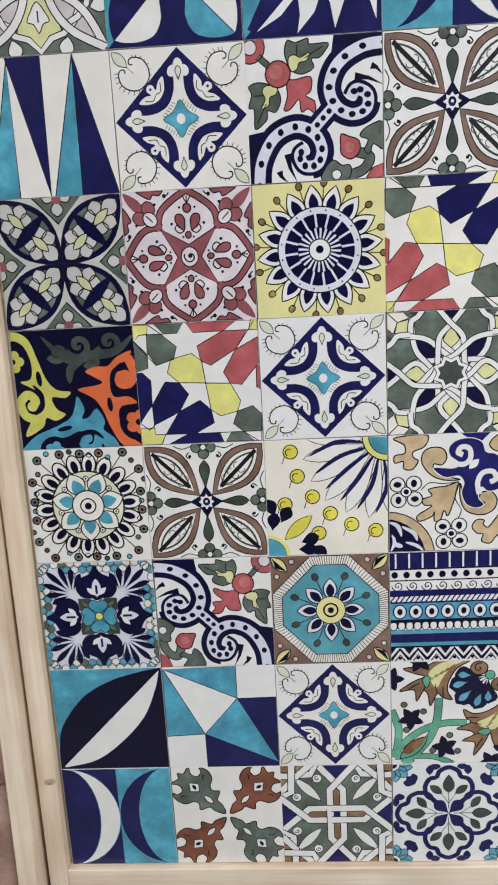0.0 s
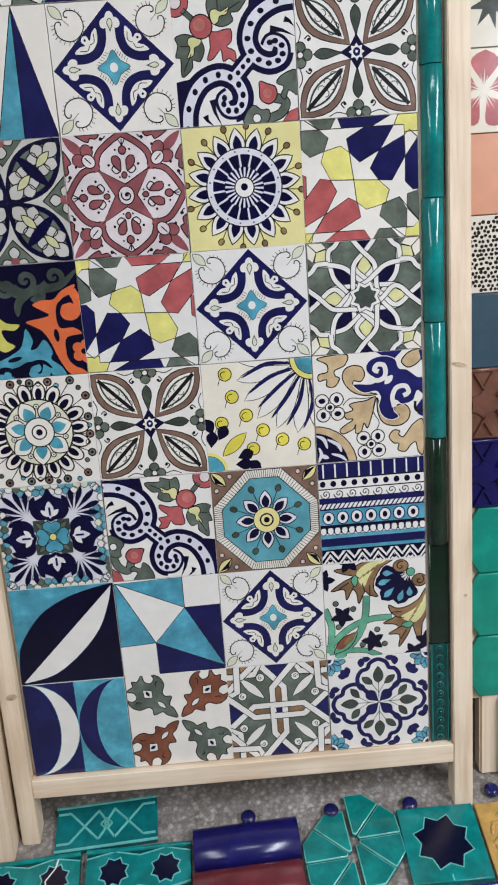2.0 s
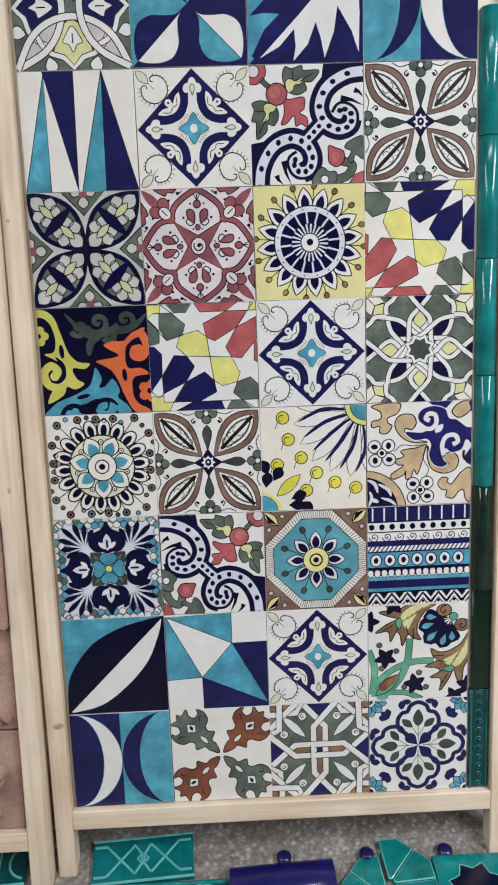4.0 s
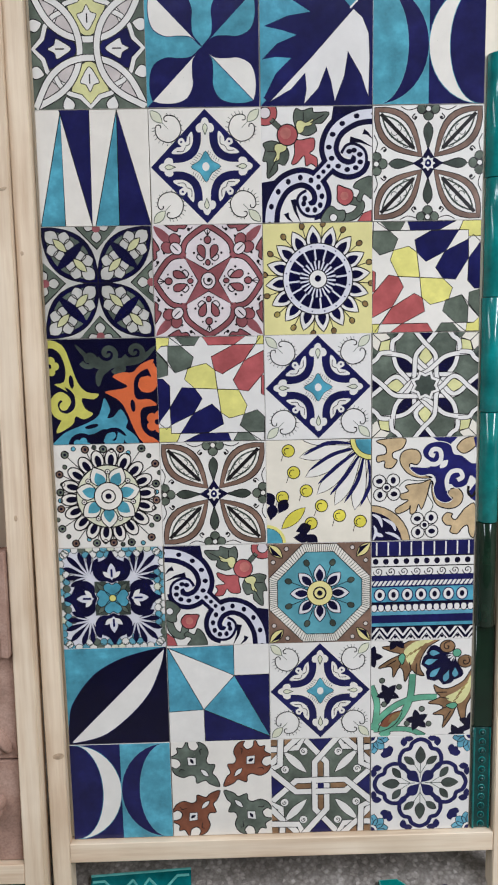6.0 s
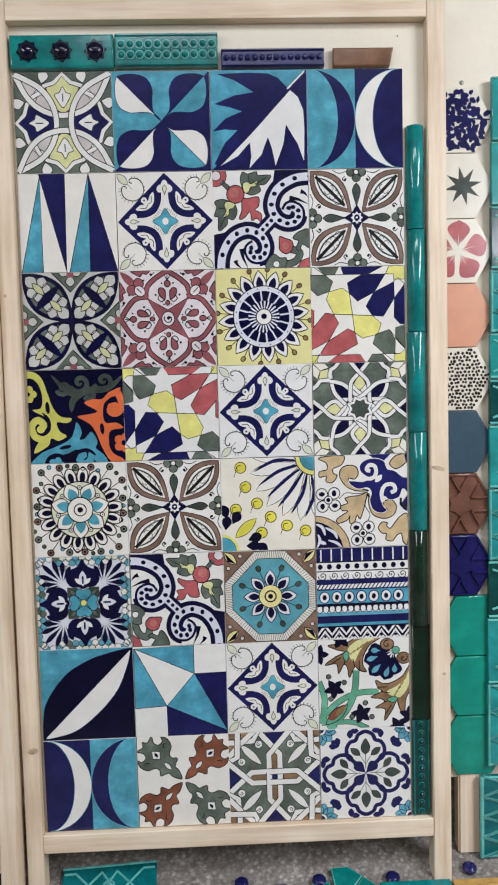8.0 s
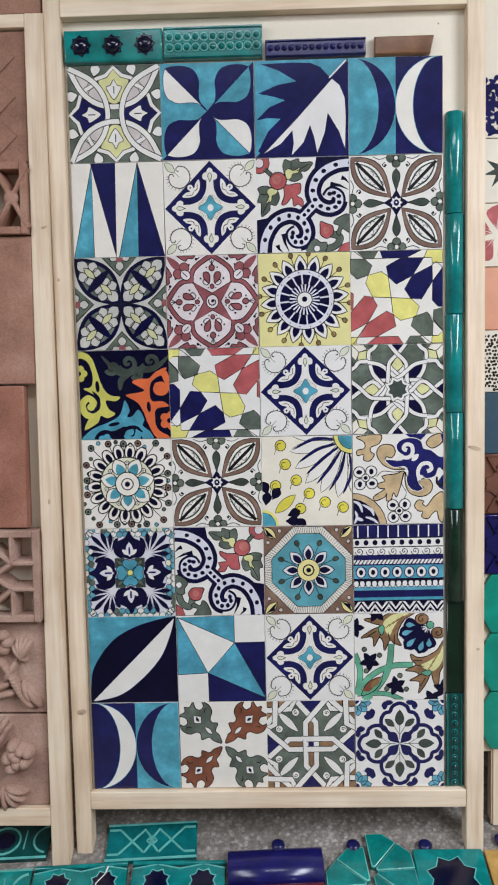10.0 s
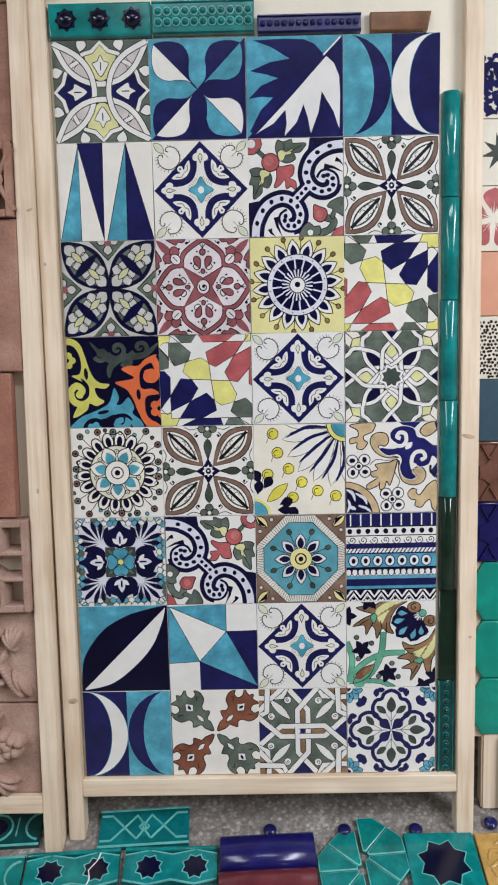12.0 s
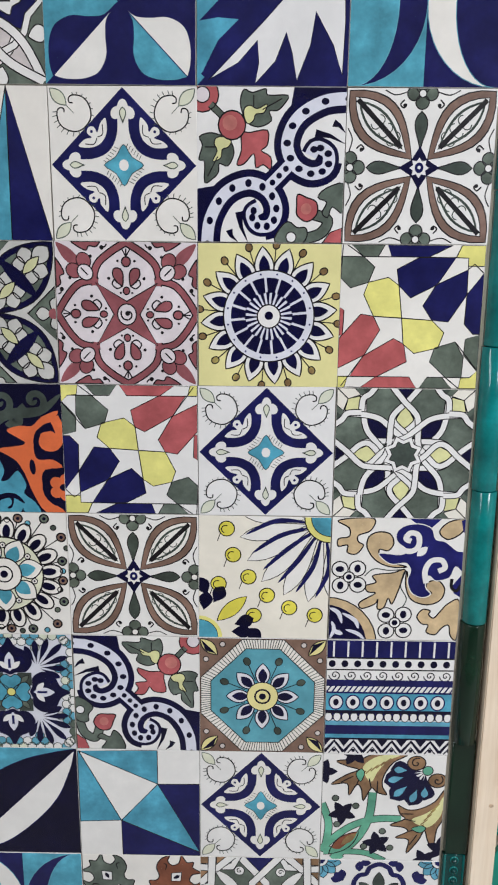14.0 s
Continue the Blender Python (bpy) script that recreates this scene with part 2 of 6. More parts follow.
def slab(bm, outline, z0, z1, bevel=0.0, mat=0, segs=2, m=None):
    """A plate with the given outline (counter-clockwise, x and y) between two heights, its upper rim rounded."""
    place = (lambda c: m @ Vector(c)) if m is not None else Vector
    lo = [bm.verts.new(place((x, y, z0))) for x, y in outline]
    hi = [bm.verts.new(place((x, y, z1))) for x, y in outline]
    n = len(outline)
    top = bm.faces.new(hi)
    fs = [top, bm.faces.new(lo[::-1])] + [bm.faces.new((lo[i], lo[(i + 1) % n], hi[(i + 1) % n], hi[i])) for i in range(n)]
    for f in fs:
        f.material_index = mat
    if bevel:
        out = bmesh.ops.bevel(bm, geom=list(top.edges), offset=bevel, segments=segs, profile=0.5, affect="EDGES")
        for f in out["faces"]:
            f.material_index, f.smooth = mat, True
    return bm


def islands(faces):
    """Groups faces that hang together."""
    left, out = set(faces), []
    while left:
        todo, group = [next(f for f in faces if f in left)], []
        left.discard(todo[0])
        while todo:
            f = todo.pop()
            group.append(f)
            for v in f.verts:
                for g in v.link_faces:
                    if g in left:
                        left.discard(g), todo.append(g)
        out.append(group)
    return out


def split(bm, mats, names, parent, label=""):
    """Turns every further material of a moulded piece into a part of its own; returns the mesh of the first."""
    bm.faces.index_update()
    for slot, name in enumerate(names, 1):
        if any(f.material_index == slot for f in bm.faces):
            faces = [f for f in bm.faces if f.material_index == slot]
            found = islands(faces)
            for island in found if len(found) <= 4 else [faces]:
                keep = {f.index for f in island}
                piece = bm.copy()
                piece.faces.ensure_lookup_table()
                bmesh.ops.delete(piece, geom=[f for f in piece.faces if f.index not in keep], context="FACES")
                for f in piece.faces:
                    f.material_index = 0
                part(name, piece, mats[slot], parent, label)
    bmesh.ops.delete(bm, geom=[f for f in bm.faces if f.material_index], context="FACES")
    return bm


def half_round(bm, length, r, h, segs=14, mat=0, m=None):
    """A half-round rod along x from 0, its flat side down, with closed ends."""
    place = (lambda c: m @ Vector(c)) if m is not None else Vector
    prof = [(math.cos(math.pi * i / segs) * r, math.sin(math.pi * i / segs) ** 0.8 * h) for i in range(segs + 1)]
    rings = [[bm.verts.new(place((x, y * k, z * k))) for y, z in prof] for x, k in ((0, 0.96), (0.0012, 1), (length - 0.0012, 1), (length, 0.96))]
    for a, b in zip(rings, rings[1:]):
        for i in range(segs):
            f = bm.faces.new((a[i], b[i], b[i + 1], a[i + 1]))
            f.material_index, f.smooth = mat, True
    for f in (bm.faces.new(rings[0]), bm.faces.new(rings[-1][::-1])):
        f.material_index = mat
    for a, b in zip(rings, rings[1:]):
        f = bm.faces.new((a[0], a[-1], b[-1], b[0]))
        f.material_index = mat
    return bm


def dome(bm, x, y, z, r, h, segs=12, rings=4, mat=0, stretch=1.0, turn=0.0, m=None):
    """A low rounded boss on the surface z."""
    place = (lambda c: m @ Vector(c)) if m is not None else Vector
    rows = []
    for j in range(rings):
        a = j / rings * math.pi / 2
        ring = []
        for i in range(segs):
            p = 2 * math.pi * i / segs
            u, v = math.cos(p) * r * math.cos(a) * stretch, math.sin(p) * r * math.cos(a)
            ring.append(bm.verts.new(place((x + u * math.cos(turn) - v * math.sin(turn), y + u * math.sin(turn) + v * math.cos(turn), z + h * math.sin(a)))))
        rows.append(ring)
    tip = bm.verts.new(place((x, y, z + h)))
    for a, b in zip(rows, rows[1:]):
        for i in range(segs):
            f = bm.faces.new((a[i], a[(i + 1) % segs], b[(i + 1) % segs], b[i]))
            f.smooth, f.material_index = True, mat
    for i in range(segs):
        f = bm.faces.new((rows[-1][i], rows[-1][(i + 1) % segs], tip))
        f.smooth, f.material_index = True, mat
    return bm


def bar(bm, a, b, w, z0, z1, mat=0, m=None):
    """A raised rib with sloping sides from a to b on a tile's face."""
    place = (lambda c: m @ Vector(c)) if m is not None else Vector
    a, b = Vector((*a, 0)), Vector((*b, 0))
    d = (b - a).normalized()
    s = Vector((-d.y, d.x, 0))
    up0, up1 = Vector((0, 0, z0)), Vector((0, 0, z1))
    lo = [bm.verts.new(place(p + s * k * w / 2 + up0)) for p, k in ((a, -1), (b, -1), (b, 1), (a, 1))]
    hi = [bm.verts.new(place(p + s * k * w / 5 + up1)) for p, k in ((a, -1), (b, -1), (b, 1), (a, 1))]
    for f in [bm.faces.new(hi)] + [bm.faces.new((lo[i], lo[(i + 1) % 4], hi[(i + 1) % 4], hi[i])) for i in range(4)]:
        f.material_index = mat
    return bm


def star_points(n, r, inner, turn=0.0, cx=0.0, cy=0.0):
    return [(cx + (r if i % 2 == 0 else inner) * math.cos(turn + math.pi * i / n), cy + (r if i % 2 == 0 else inner) * math.sin(turn + math.pi * i / n)) for i in range(2 * n)]


# ---- room ----
def room_sheet(name, label, category, mat, *dims):
    return thing(name, boxed(*dims), mat, label, category, kind="structure")


room_sheet("floor", "worn grey terrazzo floor with pale and dark stone chips", "floor", FLOOR, -3.0, 4.0, -4.0, 0.9, -0.1, 0.0)
# Its dark colour stands for the shade in the gaps between boards.
room_sheet("wall_north", "wall behind the leaning display boards, shade put into its brown", "wall", DIMWALL, -3.0, 4.0, 0.9, 1.0, 0.0, 3.0)
# Unseen wall, coloured dark so the glossy tiles mirror little light.
room_sheet("wall_south", "unseen wall across the showroom, darkened to dim tile reflections", "wall", DIMWALL, -3.0, 4.0, -4.1, -4.0, 0.0, 3.0)
room_sheet("wall_west", "cream painted side wall of the showroom", "wall", WALL, -3.1, -3.0, -4.0, 0.9, 0.0, 3.0)
room_sheet("wall_east", "cream painted side wall of the showroom", "wall", WALL, 4.0, 4.1, -4.0, 0.9, 0.0, 3.0)
room_sheet("ceiling", "flat white painted showroom ceiling", "ceiling", CEIL, -3.0, 4.0, -4.0, 0.9, 3.0, 3.1)
from mathutils.geometry import tessellate_polygon as tessellate

# ---- painted motifs: thin glaze shapes on a tile face, in a square from -1 to 1 ----
HALF, STEP = 0.0996, 0.000003


def turned(pts, deg, cx=0.0, cy=0.0):
    c, s = math.cos(radians(deg)), math.sin(radians(deg))
    return [(cx + x * c - y * s, cy + x * s + y * c) for x, y in pts]


def smooth(pts, closed=False, n=6):
    """A rounded line through the points."""
    out, k = [], len(pts)
    for i in range(k if closed else k - 1):
        a, b, c, d = (pts[j % k] if closed else pts[max(0, min(k - 1, j))] for j in (i - 1, i, i + 1, i + 2))
        for s in range(n):
            t = s / n
            out.append(tuple(0.5 * (2 * b[q] + (c[q] - a[q]) * t + (2 * a[q] - 5 * b[q] + 4 * c[q] - d[q]) * t * t + (3 * b[q] - a[q] - 3 * c[q] + d[q]) * t ** 3) for q in (0, 1)))
    return out if closed else out + [pts[-1]]


def oval(x, y, rx, ry=None, deg=0.0, n=16):
    return turned([(rx * math.cos(math.tau * i / n), (ry or rx) * math.sin(math.tau * i / n)) for i in range(n)], deg, x, y)


def arc(x, y, r, a0, a1, n=14):
    return [(x + r * math.cos(radians(a0 + (a1 - a0) * i / n)), y + r * math.sin(radians(a0 + (a1 - a0) * i / n))) for i in range(n + 1)]


def leaf(x, y, deg, length, width, fat=0.5, n=9):
    """A pointed petal from its base outwards; fat moves its widest place."""
    power = math.log(0.5) / math.log(fat)
    side = [(length * i / n, width / 2 * math.sin(math.pi * (i / n) ** power) ** 0.85) for i in range(n + 1)]
    return turned(side + [(a, -b) for a, b in side[-2:0:-1]], deg, x, y)


def spiral(x, y, r, turns, start=0.0, n=22, hand=1):
    return [(x + r * (1 - i / n) * math.cos(radians(start) + hand * math.tau * turns * i / n), y + r * (1 - i / n) * math.sin(radians(start) + hand * math.tau * turns * i / n)) for i in range(n + 1)]


class Paint:
    """Collects coloured shapes, each on its coat, and turns them into one mesh."""

    def __init__(self):
        self.strokes, self.mats = [], []        # (coat, material slot, polygons)
        self.deg, self.flip = 0, False

    def slot(self, mat):
        if mat not in self.mats:
            self.mats.append(mat)
        return self.mats.index(mat)

    def place(self, pts):
        if self.flip:
            pts = [(-x, y) for x, y in pts]
        return turned(pts, self.deg) if self.deg else list(pts)

    @staticmethod
    def cut(pts):
        """The part of a shape that lies on the tile."""
        for axis, lim, sign in ((0, 1, 1), (0, -1, -1), (1, 1, 1), (1, -1, -1)):
            out = []
            for a, b in zip(pts, pts[1:] + pts[:1]):
                ia, ib = a[axis] * sign <= 1.0, b[axis] * sign <= 1.0
                if ia:
                    out.append(a)
                if ia != ib:
                    t = (lim - a[axis]) / (b[axis] - a[axis])
                    out.append((a[0] + (b[0] - a[0]) * t, a[1] + (b[1] - a[1]) * t))
            pts = out
            if len(pts) < 3:
                return []
        return pts

    def fill(self, pts, mat, coat=1, edge=0.0, ink=None):
        shape = self.cut(self.place(pts))
        if len(shape) >= 3:
            polys = []
            for tri in tessellate([[Vector((x, y, 0)) for x, y in shape]]):
                a, b, c = (shape[i] for i in tri)
                polys.append((a, b, c) if (b[0] - a[0]) * (c[1] - a[1]) - (b[1] - a[1]) * (c[0] - a[0]) > 0 else (c, b, a))
            self.strokes.append((coat, self.slot(mat), polys))
        if edge:
            self.line(list(pts) + [pts[0], pts[1]], edge, ink or LINE, coat + 1)

    def line(self, pts, width, mat=None, coat=3, taper=False):
        """A brush stroke; taper thins it towards both ends, "end" towards the last point."""
        pts = self.place(pts)
        width = width * 1.08 if width < 0.026 else width
        k, polys = len(pts), []
        rim = []
        for i, (x, y) in enumerate(pts):
            ax, ay = pts[max(0, i - 1)]
            bx, by = pts[min(k - 1, i + 1)]
            d = math.hypot(bx - ax, by - ay) or 1.0
            t = i / (k - 1)
            w = width / 2 * (1.0 if not taper else (1 - t * 0.94 if taper == "end" else 0.08 + 0.92 * math.sin(math.pi * t) ** 0.7))
            nx, ny = -(by - ay) / d * w, (bx - ax) / d * w
            rim.append(((x + nx, y + ny), (x - nx, y - ny)))
        for (a, b), (c, d) in zip(rim, rim[1:]):
            quad = self.cut([a, b, d, c])
            if len(quad) >= 3:
                area = sum(p[0] * q[1] - q[0] * p[1] for p, q in zip(quad, quad[1:] + quad[:1]))
                polys.append(quad if area > 0 else quad[::-1])
        self.strokes.append((coat, self.slot(mat or LINE), polys))

    def ground(self, mat):
        self.fill([(-1, -1), (1, -1), (1, 1), (-1, 1)], mat, 0.6)

    def around(self, n=4, mirror=False, start=0):
        """Repeats what follows at each turn round the middle."""
        for k in range(n):
            for f in ((False, True) if mirror else (False,)):
                self.deg, self.flip = start + k * 360 / n, f
                yield k
        self.deg, self.flip = 0, False

    def mesh(self):
        """Each stroke lies a hair above the one before it, so that no two share a plane."""
        verts, faces, slots, z = [], [], [], 0.00003
        for coat, slot, polys in sorted(self.strokes, key=lambda s: s[0]):
            for i, poly in enumerate(polys):
                base = len(verts)
                verts += [(x * HALF, y * HALF, z + (i % 3) * 0.0000008) for x, y in poly]
                faces.append(tuple(range(base, base + len(poly))))
                slots.append(slot)
            z += STEP
        me = bpy.data.meshes.new("painted_motif")
        me.from_pydata(verts, [], faces)
        for m in self.mats:
            me.materials.append(m)
        me.polygons.foreach_set("material_index", slots)
        me.update()
        return me


def interlace(p):
    p.ground(SAGE)
    bow = smooth([(-0.97, 0.97), (-0.72, 0.5), (-0.4, 0.24), (0, 0.15), (0.4, 0.24), (0.72, 0.5), (0.97, 0.97)])
    for _ in p.around(4):
        side = [(-y, -x) for x, y in bow]
        p.fill(bow[:15] + side[14::-1], LILAC, 2)
        for x in (-0.36, 0.36):
            p.fill(leaf(x, 1.04, -90 + 40 * x, 0.26, 0.22, 0.4), WHITE, 2, 0.016)
    for deg, mat in ((0, CITRON), (180, CITRON), (90, NAVY), (270, NAVY)):
        p.deg = deg
        p.fill([(0, 0.93), (0.14, 0.78), (0.34, 0.72), (0.28, 0.5), (0.2, 0.3), (0, 0.18), (-0.2, 0.3), (-0.28, 0.5), (-0.34, 0.72), (-0.14, 0.78)], mat, 1.5, 0.016)
        p.fill(smooth([(0, 0.72), (0.07, 0.6), (0.17, 0.56), (0.1, 0.42), (0.05, 0.34), (0, 0.3), (-0.05, 0.34), (-0.1, 0.42), (-0.17, 0.56), (-0.07, 0.6)], True, 3), WHITE, 3.4, 0.014)
        p.line([(0, 0.42), (0, 0.58)], 0.02, LINE, 5.2)
    n = 0
    for _ in p.around(4):
        arch = [(0.62, 0.42), (0.53, 0.6), (0.37, 0.74), (0.17, 0.8), (0, 0.97), (-0.17, 0.8), (-0.37, 0.74), (-0.53, 0.6), (-0.62, 0.42)]
        n += 1
        p.line(arch, 0.105, LINE, 4.0 + 0.1 * n), p.line(arch, 0.075, WHITE, 4.05 + 0.1 * n)
    for k in p.around(4):
        p.line(bow, 0.135, LINE, 5.5 + 0.2 * k), p.line(bow, 0.1, WHITE, 5.6 + 0.2 * k)
    p.fill([(-0.09, -0.09), (0.09, -0.09), (0.09, 0.09), (-0.09, 0.09)], SAGE, 8)


def petals(p):
    p.ground(TURQ)
    p.fill([(-1, -1), (1, -1), (1, 1)], NAVY, 0.9)
    half = [(0, 0)] + smooth([(0.06, 0.01), (0.26, 0.03), (0.42, 0.16), (0.58, 0.33), (0.8, 0.4), (1.0, 0.32), (1.18, 0.15), (1.27, 0.0)])
    low = [(a, -b) for a, b in half]
    for deg, up, down in ((135, WHITE, NAVY), (45, NAVY, TURQ), (-45, WHITE, TURQ), (-135, WHITE, NAVY)):
        p.fill(turned(half, deg), up, 2, 0.012, NAVY)
        p.fill(turned(low, deg), down, 2, 0.012, NAVY)
    for _ in p.around(2):
        p.line([(-0.9, -0.9), (0.9, 0.9)], 0.012, NAVY, 4)
    p.fill([(-0.05, -0.3), (0, -0.02), (0.05, -0.3)], NAVY, 3)


def feather(p):
    p.ground(NAVY)
    p.fill([(-1, -1), (1, 1), (-1, 1)], TURQ, 0.8)
    plume = [(0.66, 0.6), (0.82, 0.46), (0.93, 0.2), (0.95, -0.2), (0.93, -0.86), (0.8, -0.5), (0.56, -0.1), (0.5, -0.5), (0.33, -0.93), (0.26, -0.6), (0.18, -0.35), (0.04, -0.7), (-0.22, -0.97), (-0.18, -0.72), (-0.2, -0.45), (-0.45, -0.72), (-0.84, -0.93), (-0.1, -0.2)]
    p.fill(plume, WHITE, 2, 0.01, INK)
    p.fill([(y, x) for x, y in plume], NAVY, 2)
    p.fill([(-0.95, -0.86), (-0.2, -0.1), (0.6, 0.66), (0.72, 0.72), (-0.9, -0.9)], NAVY, 1.9)
    p.fill([(0.62, 0.62), (0.95, 0.95), (0.6, 0.88), (0.3, 0.96)], TURQ, 2.5)
    p.line([(0.6, 0.615), (0.96, 0.97)], 0.03, WHITE, 3)


def crescents(p, turn=False):
    cols = (TURQ, NAVY, NAVY, WHITE) if not turn else (NAVY, WHITE, TURQ, NAVY)
    p.ground(cols[0])
    p.fill([(0, -1), (1, -1), (1, 1), (0, 1)], cols[2], 0.9)
    for s, mat in ((-1, cols[1]), (1, cols[3])):
        outer = [(s * (0.93 - 0.93 * math.cos(a)), math.sin(a)) for a in (math.pi / 2 * (i / 10 - 1) for i in range(21))]
        inner = [(s * (0.93 - 0.56 * math.cos(a)), math.sin(a)) for a in (math.pi / 2 * (1 - i / 10) for i in range(21))]
        p.fill(outer + inner, mat, 2, 0.01, SKY)


def spikes(p):
    for mat, tri in ((TURQ, [(-0.55, 0.97), (-0.99, -1), (-0.55, -1)]), (NAVY, [(-0.57, 1), (-0.06, -1), (-0.04, 1)]), (TURQ, [(0.45, 1), (0.0, -1), (0.43, -1)]), (NAVY, [(0.45, 1), (0.43, -1), (1, -1)])):
        p.fill(tri, mat, 2, 0.014)


def diamond(p):
    p.fill([(0, 0.99), (-0.99, 0), (0, -0.99), (0.99, 0)], NAVY, 1)
    body = []
    for k in range(4):
        body += turned(smooth([(0.66, 0.075), (0.4, 0.085), (0.19, 0.19), (0.085, 0.4), (0.075, 0.66)]), 90 * k)
    p.fill(body, WHITE, 2)
    p.fill(smooth([q for k in range(4) for q in turned([(0.27, 0), (0.11, 0.11)], 90 * k)], True, 3), TURQ, 3, 0.01, SLATE)
    p.fill(oval(0, 0, 0.065, 0.075), WHITE, 5)
    for _ in p.around(4):
        p.fill(oval(0, 0.72, 0.075, 0.125), WHITE, 2.2)
        for s in (1, -1):
            p.fill(oval(s * 0.09, 0.67, 0.07, 0.085, 30 * s), WHITE, 2.3)
        p.fill(leaf(0, 0.54, 90, 0.2, 0.085, 0.65), PALE, 3.2, 0.013, SLATE)
        for i in range(6):
            t = 0.03 + i * 0.036
            p.line([(t, 0.25 - 0.85 * t), (t + 0.03, 0.3 - 0.8 * t)], 0.008, SLATE, 4)
        p.fill(smooth([(0.24, 0.61), (0.225, 0.45), (0.28, 0.31), (0.42, 0.225), (0.6, 0.235), (0.53, 0.31), (0.42, 0.35), (0.49, 0.4), (0.48, 0.47), (0.41, 0.49), (0.35, 0.43), (0.33, 0.52)], True), WHITE, 2.4)
        p.fill(oval(0.43, 0.43, 0.02), NAVY, 5)
        p.line(smooth([(0.27, 0.52), (0.27, 0.4), (0.35, 0.36)]), 0.012, LINE, 4), p.line(smooth([(0.52, 0.28), (0.4, 0.28), (0.36, 0.35)]), 0.012, LINE, 4)
        p.fill(leaf(0.76, 0.76, 45, 0.3, 0.15), PALE, 1, 0.014, SAGE), p.line([(0.66, 0.66), (0.76, 0.76)], 0.01, SAGE, 2)
        half = [(0.67, 0.79), (0.72, 0.8), (0.72, 0.86), (0.65, 0.89), (0.53, 0.86), (0.45, 0.76), (0.43, 0.62)]
        c = smooth(half + [(0.5, 0.5)] + [(y, x) for x, y in half[::-1]])
        p.line(c, 0.017, LINE, 2)
        for x, y in c[16:-16:3]:
            d = math.hypot(x - 0.66, y - 0.66)
            p.line([(x, y), (x + 0.05 * (x - 0.66) / d - 0.012, y + 0.05 * (y - 0.66) / d + 0.012)], 0.01, SLATE, 2)


def scroll(p, turn=0):
    deg0 = turn

    def rot(pts, k=0):
        """The design is mirrored about one diagonal."""
        if k:
            pts = [(-y, -x) for x, y in pts]
        return turned(pts, deg0)
    sprig_leaf = [(-0.4, 0.71), (-0.42, 0.84), (-0.37, 0.97), (-0.26, 0.93), (-0.08, 0.98), (-0.05, 0.9), (0.22, 0.9), (0.16, 0.78), (0.08, 0.71), (-0.03, 0.7), (0.0, 0.58), (-0.17, 0.5), (-0.33, 0.56)]
    heart = [(-0.37, 0.64), (-0.36, 0.74), (-0.28, 0.77), (-0.19, 0.73), (-0.06, 0.79), (-0.1, 0.68), (-0.21, 0.66), (-0.24, 0.58), (-0.32, 0.54)]
    for k in (0, 1):
        spine = smooth([(-0.87, -1.15), (-0.83, -0.72), (-0.62, -0.36), (-0.3, -0.22), (-0.03, -0.32), (0.09, -0.55), (0.02, -0.76), (-0.17, -0.78), (-0.25, -0.62), (-0.14, -0.54)])
        p.line(rot(spine[:40], k), 0.36, INDIGO, 1.2)
        p.line(rot(spine[36:], k), 0.27, INDIGO, 1.3)
        p.fill(rot([(-1.0, -1.0), (-1.0, -0.3), (-0.7, -0.25), (-0.8, -0.7)], k), INDIGO, 1.1)
        p.line(rot(spine, k), 0.165, FROST, 3)
        for x, y in spine[2:54:4]:
            p.fill(rot(oval(x, y, 0.044, 0.052), k), INK, 5)
        for a, b in (((-0.3, -1.0), (-0.43, -0.6)), ((-0.44, -1.0), (-0.56, -0.84))):
            p.line(rot([b, ((a[0] + b[0]) / 2 - 0.03, (a[1] + b[1]) / 2), a], k), 0.1, INK, 2, "end")
        p.fill(rot(smooth(sprig_leaf, True, 3), k), SAGE, 1.5, 0.016), p.fill(rot(smooth(heart, True, 3), k), CITRON, 3, 0.014)
        p.line(rot([(-0.12, 0.72), (0.14, 0.86)], k), 0.014, LINE, 3.2), p.line(rot([(-0.24, 0.76), (-0.24, 0.9)], k), 0.014, LINE, 3.2)
    link = [(-0.03, -0.27), (0.27, 0.03)]
    p.line(rot(link), 0.3, INDIGO, 1.25), p.line(rot(link), 0.15, FROST, 4)
    for t in (0.2, 0.5, 0.8):
        p.fill(rot(oval(link[0][0] + 0.3 * t, link[0][1] + 0.3 * t, 0.04)), INK, 5)
    rose = rot([(-0.93, 0.9)])[0]
    p.fill(oval(*rose, 0.22), RED, 1, 0.016), p.fill(oval(*rose, 0.1), BLUSH, 3, 0.014)
    p.line(rot([(-0.82, 0.78), (-0.62, 0.6)]), 0.1, LINE, 1.4), p.line(rot([(-0.82, 0.78), (-0.62, 0.6)]), 0.07, SAGE, 1.5)
    p.fill(rot(smooth([(-0.4, 0.42), (-0.28, 0.43), (-0.05, 0.46), (-0.05, 0.27), (-0.13, 0.2), (0.0, 0.12), (0.0, -0.04), (-0.1, 0.02), (-0.2, -0.02), (-0.23, 0.16), (-0.36, 0.03), (-0.46, 0.02), (-0.4, 0.2)], True, 3)), RED, 3, 0.016)
    p.fill(rot(oval(-0.53, 0.52, 0.185)), RED, 4, 0.018)
    p.fill(rot(oval(-0.56, 0.55, 0.1)), CORAL, 5.5)
    stem = rot(smooth([(0.6, -0.62), (0.8, -0.7), (0.7, -0.88), (0.42, -0.96)]))
    p.line(stem, 0.16, LINE, 1.3), p.line(stem, 0.125, SAGE, 1.5)
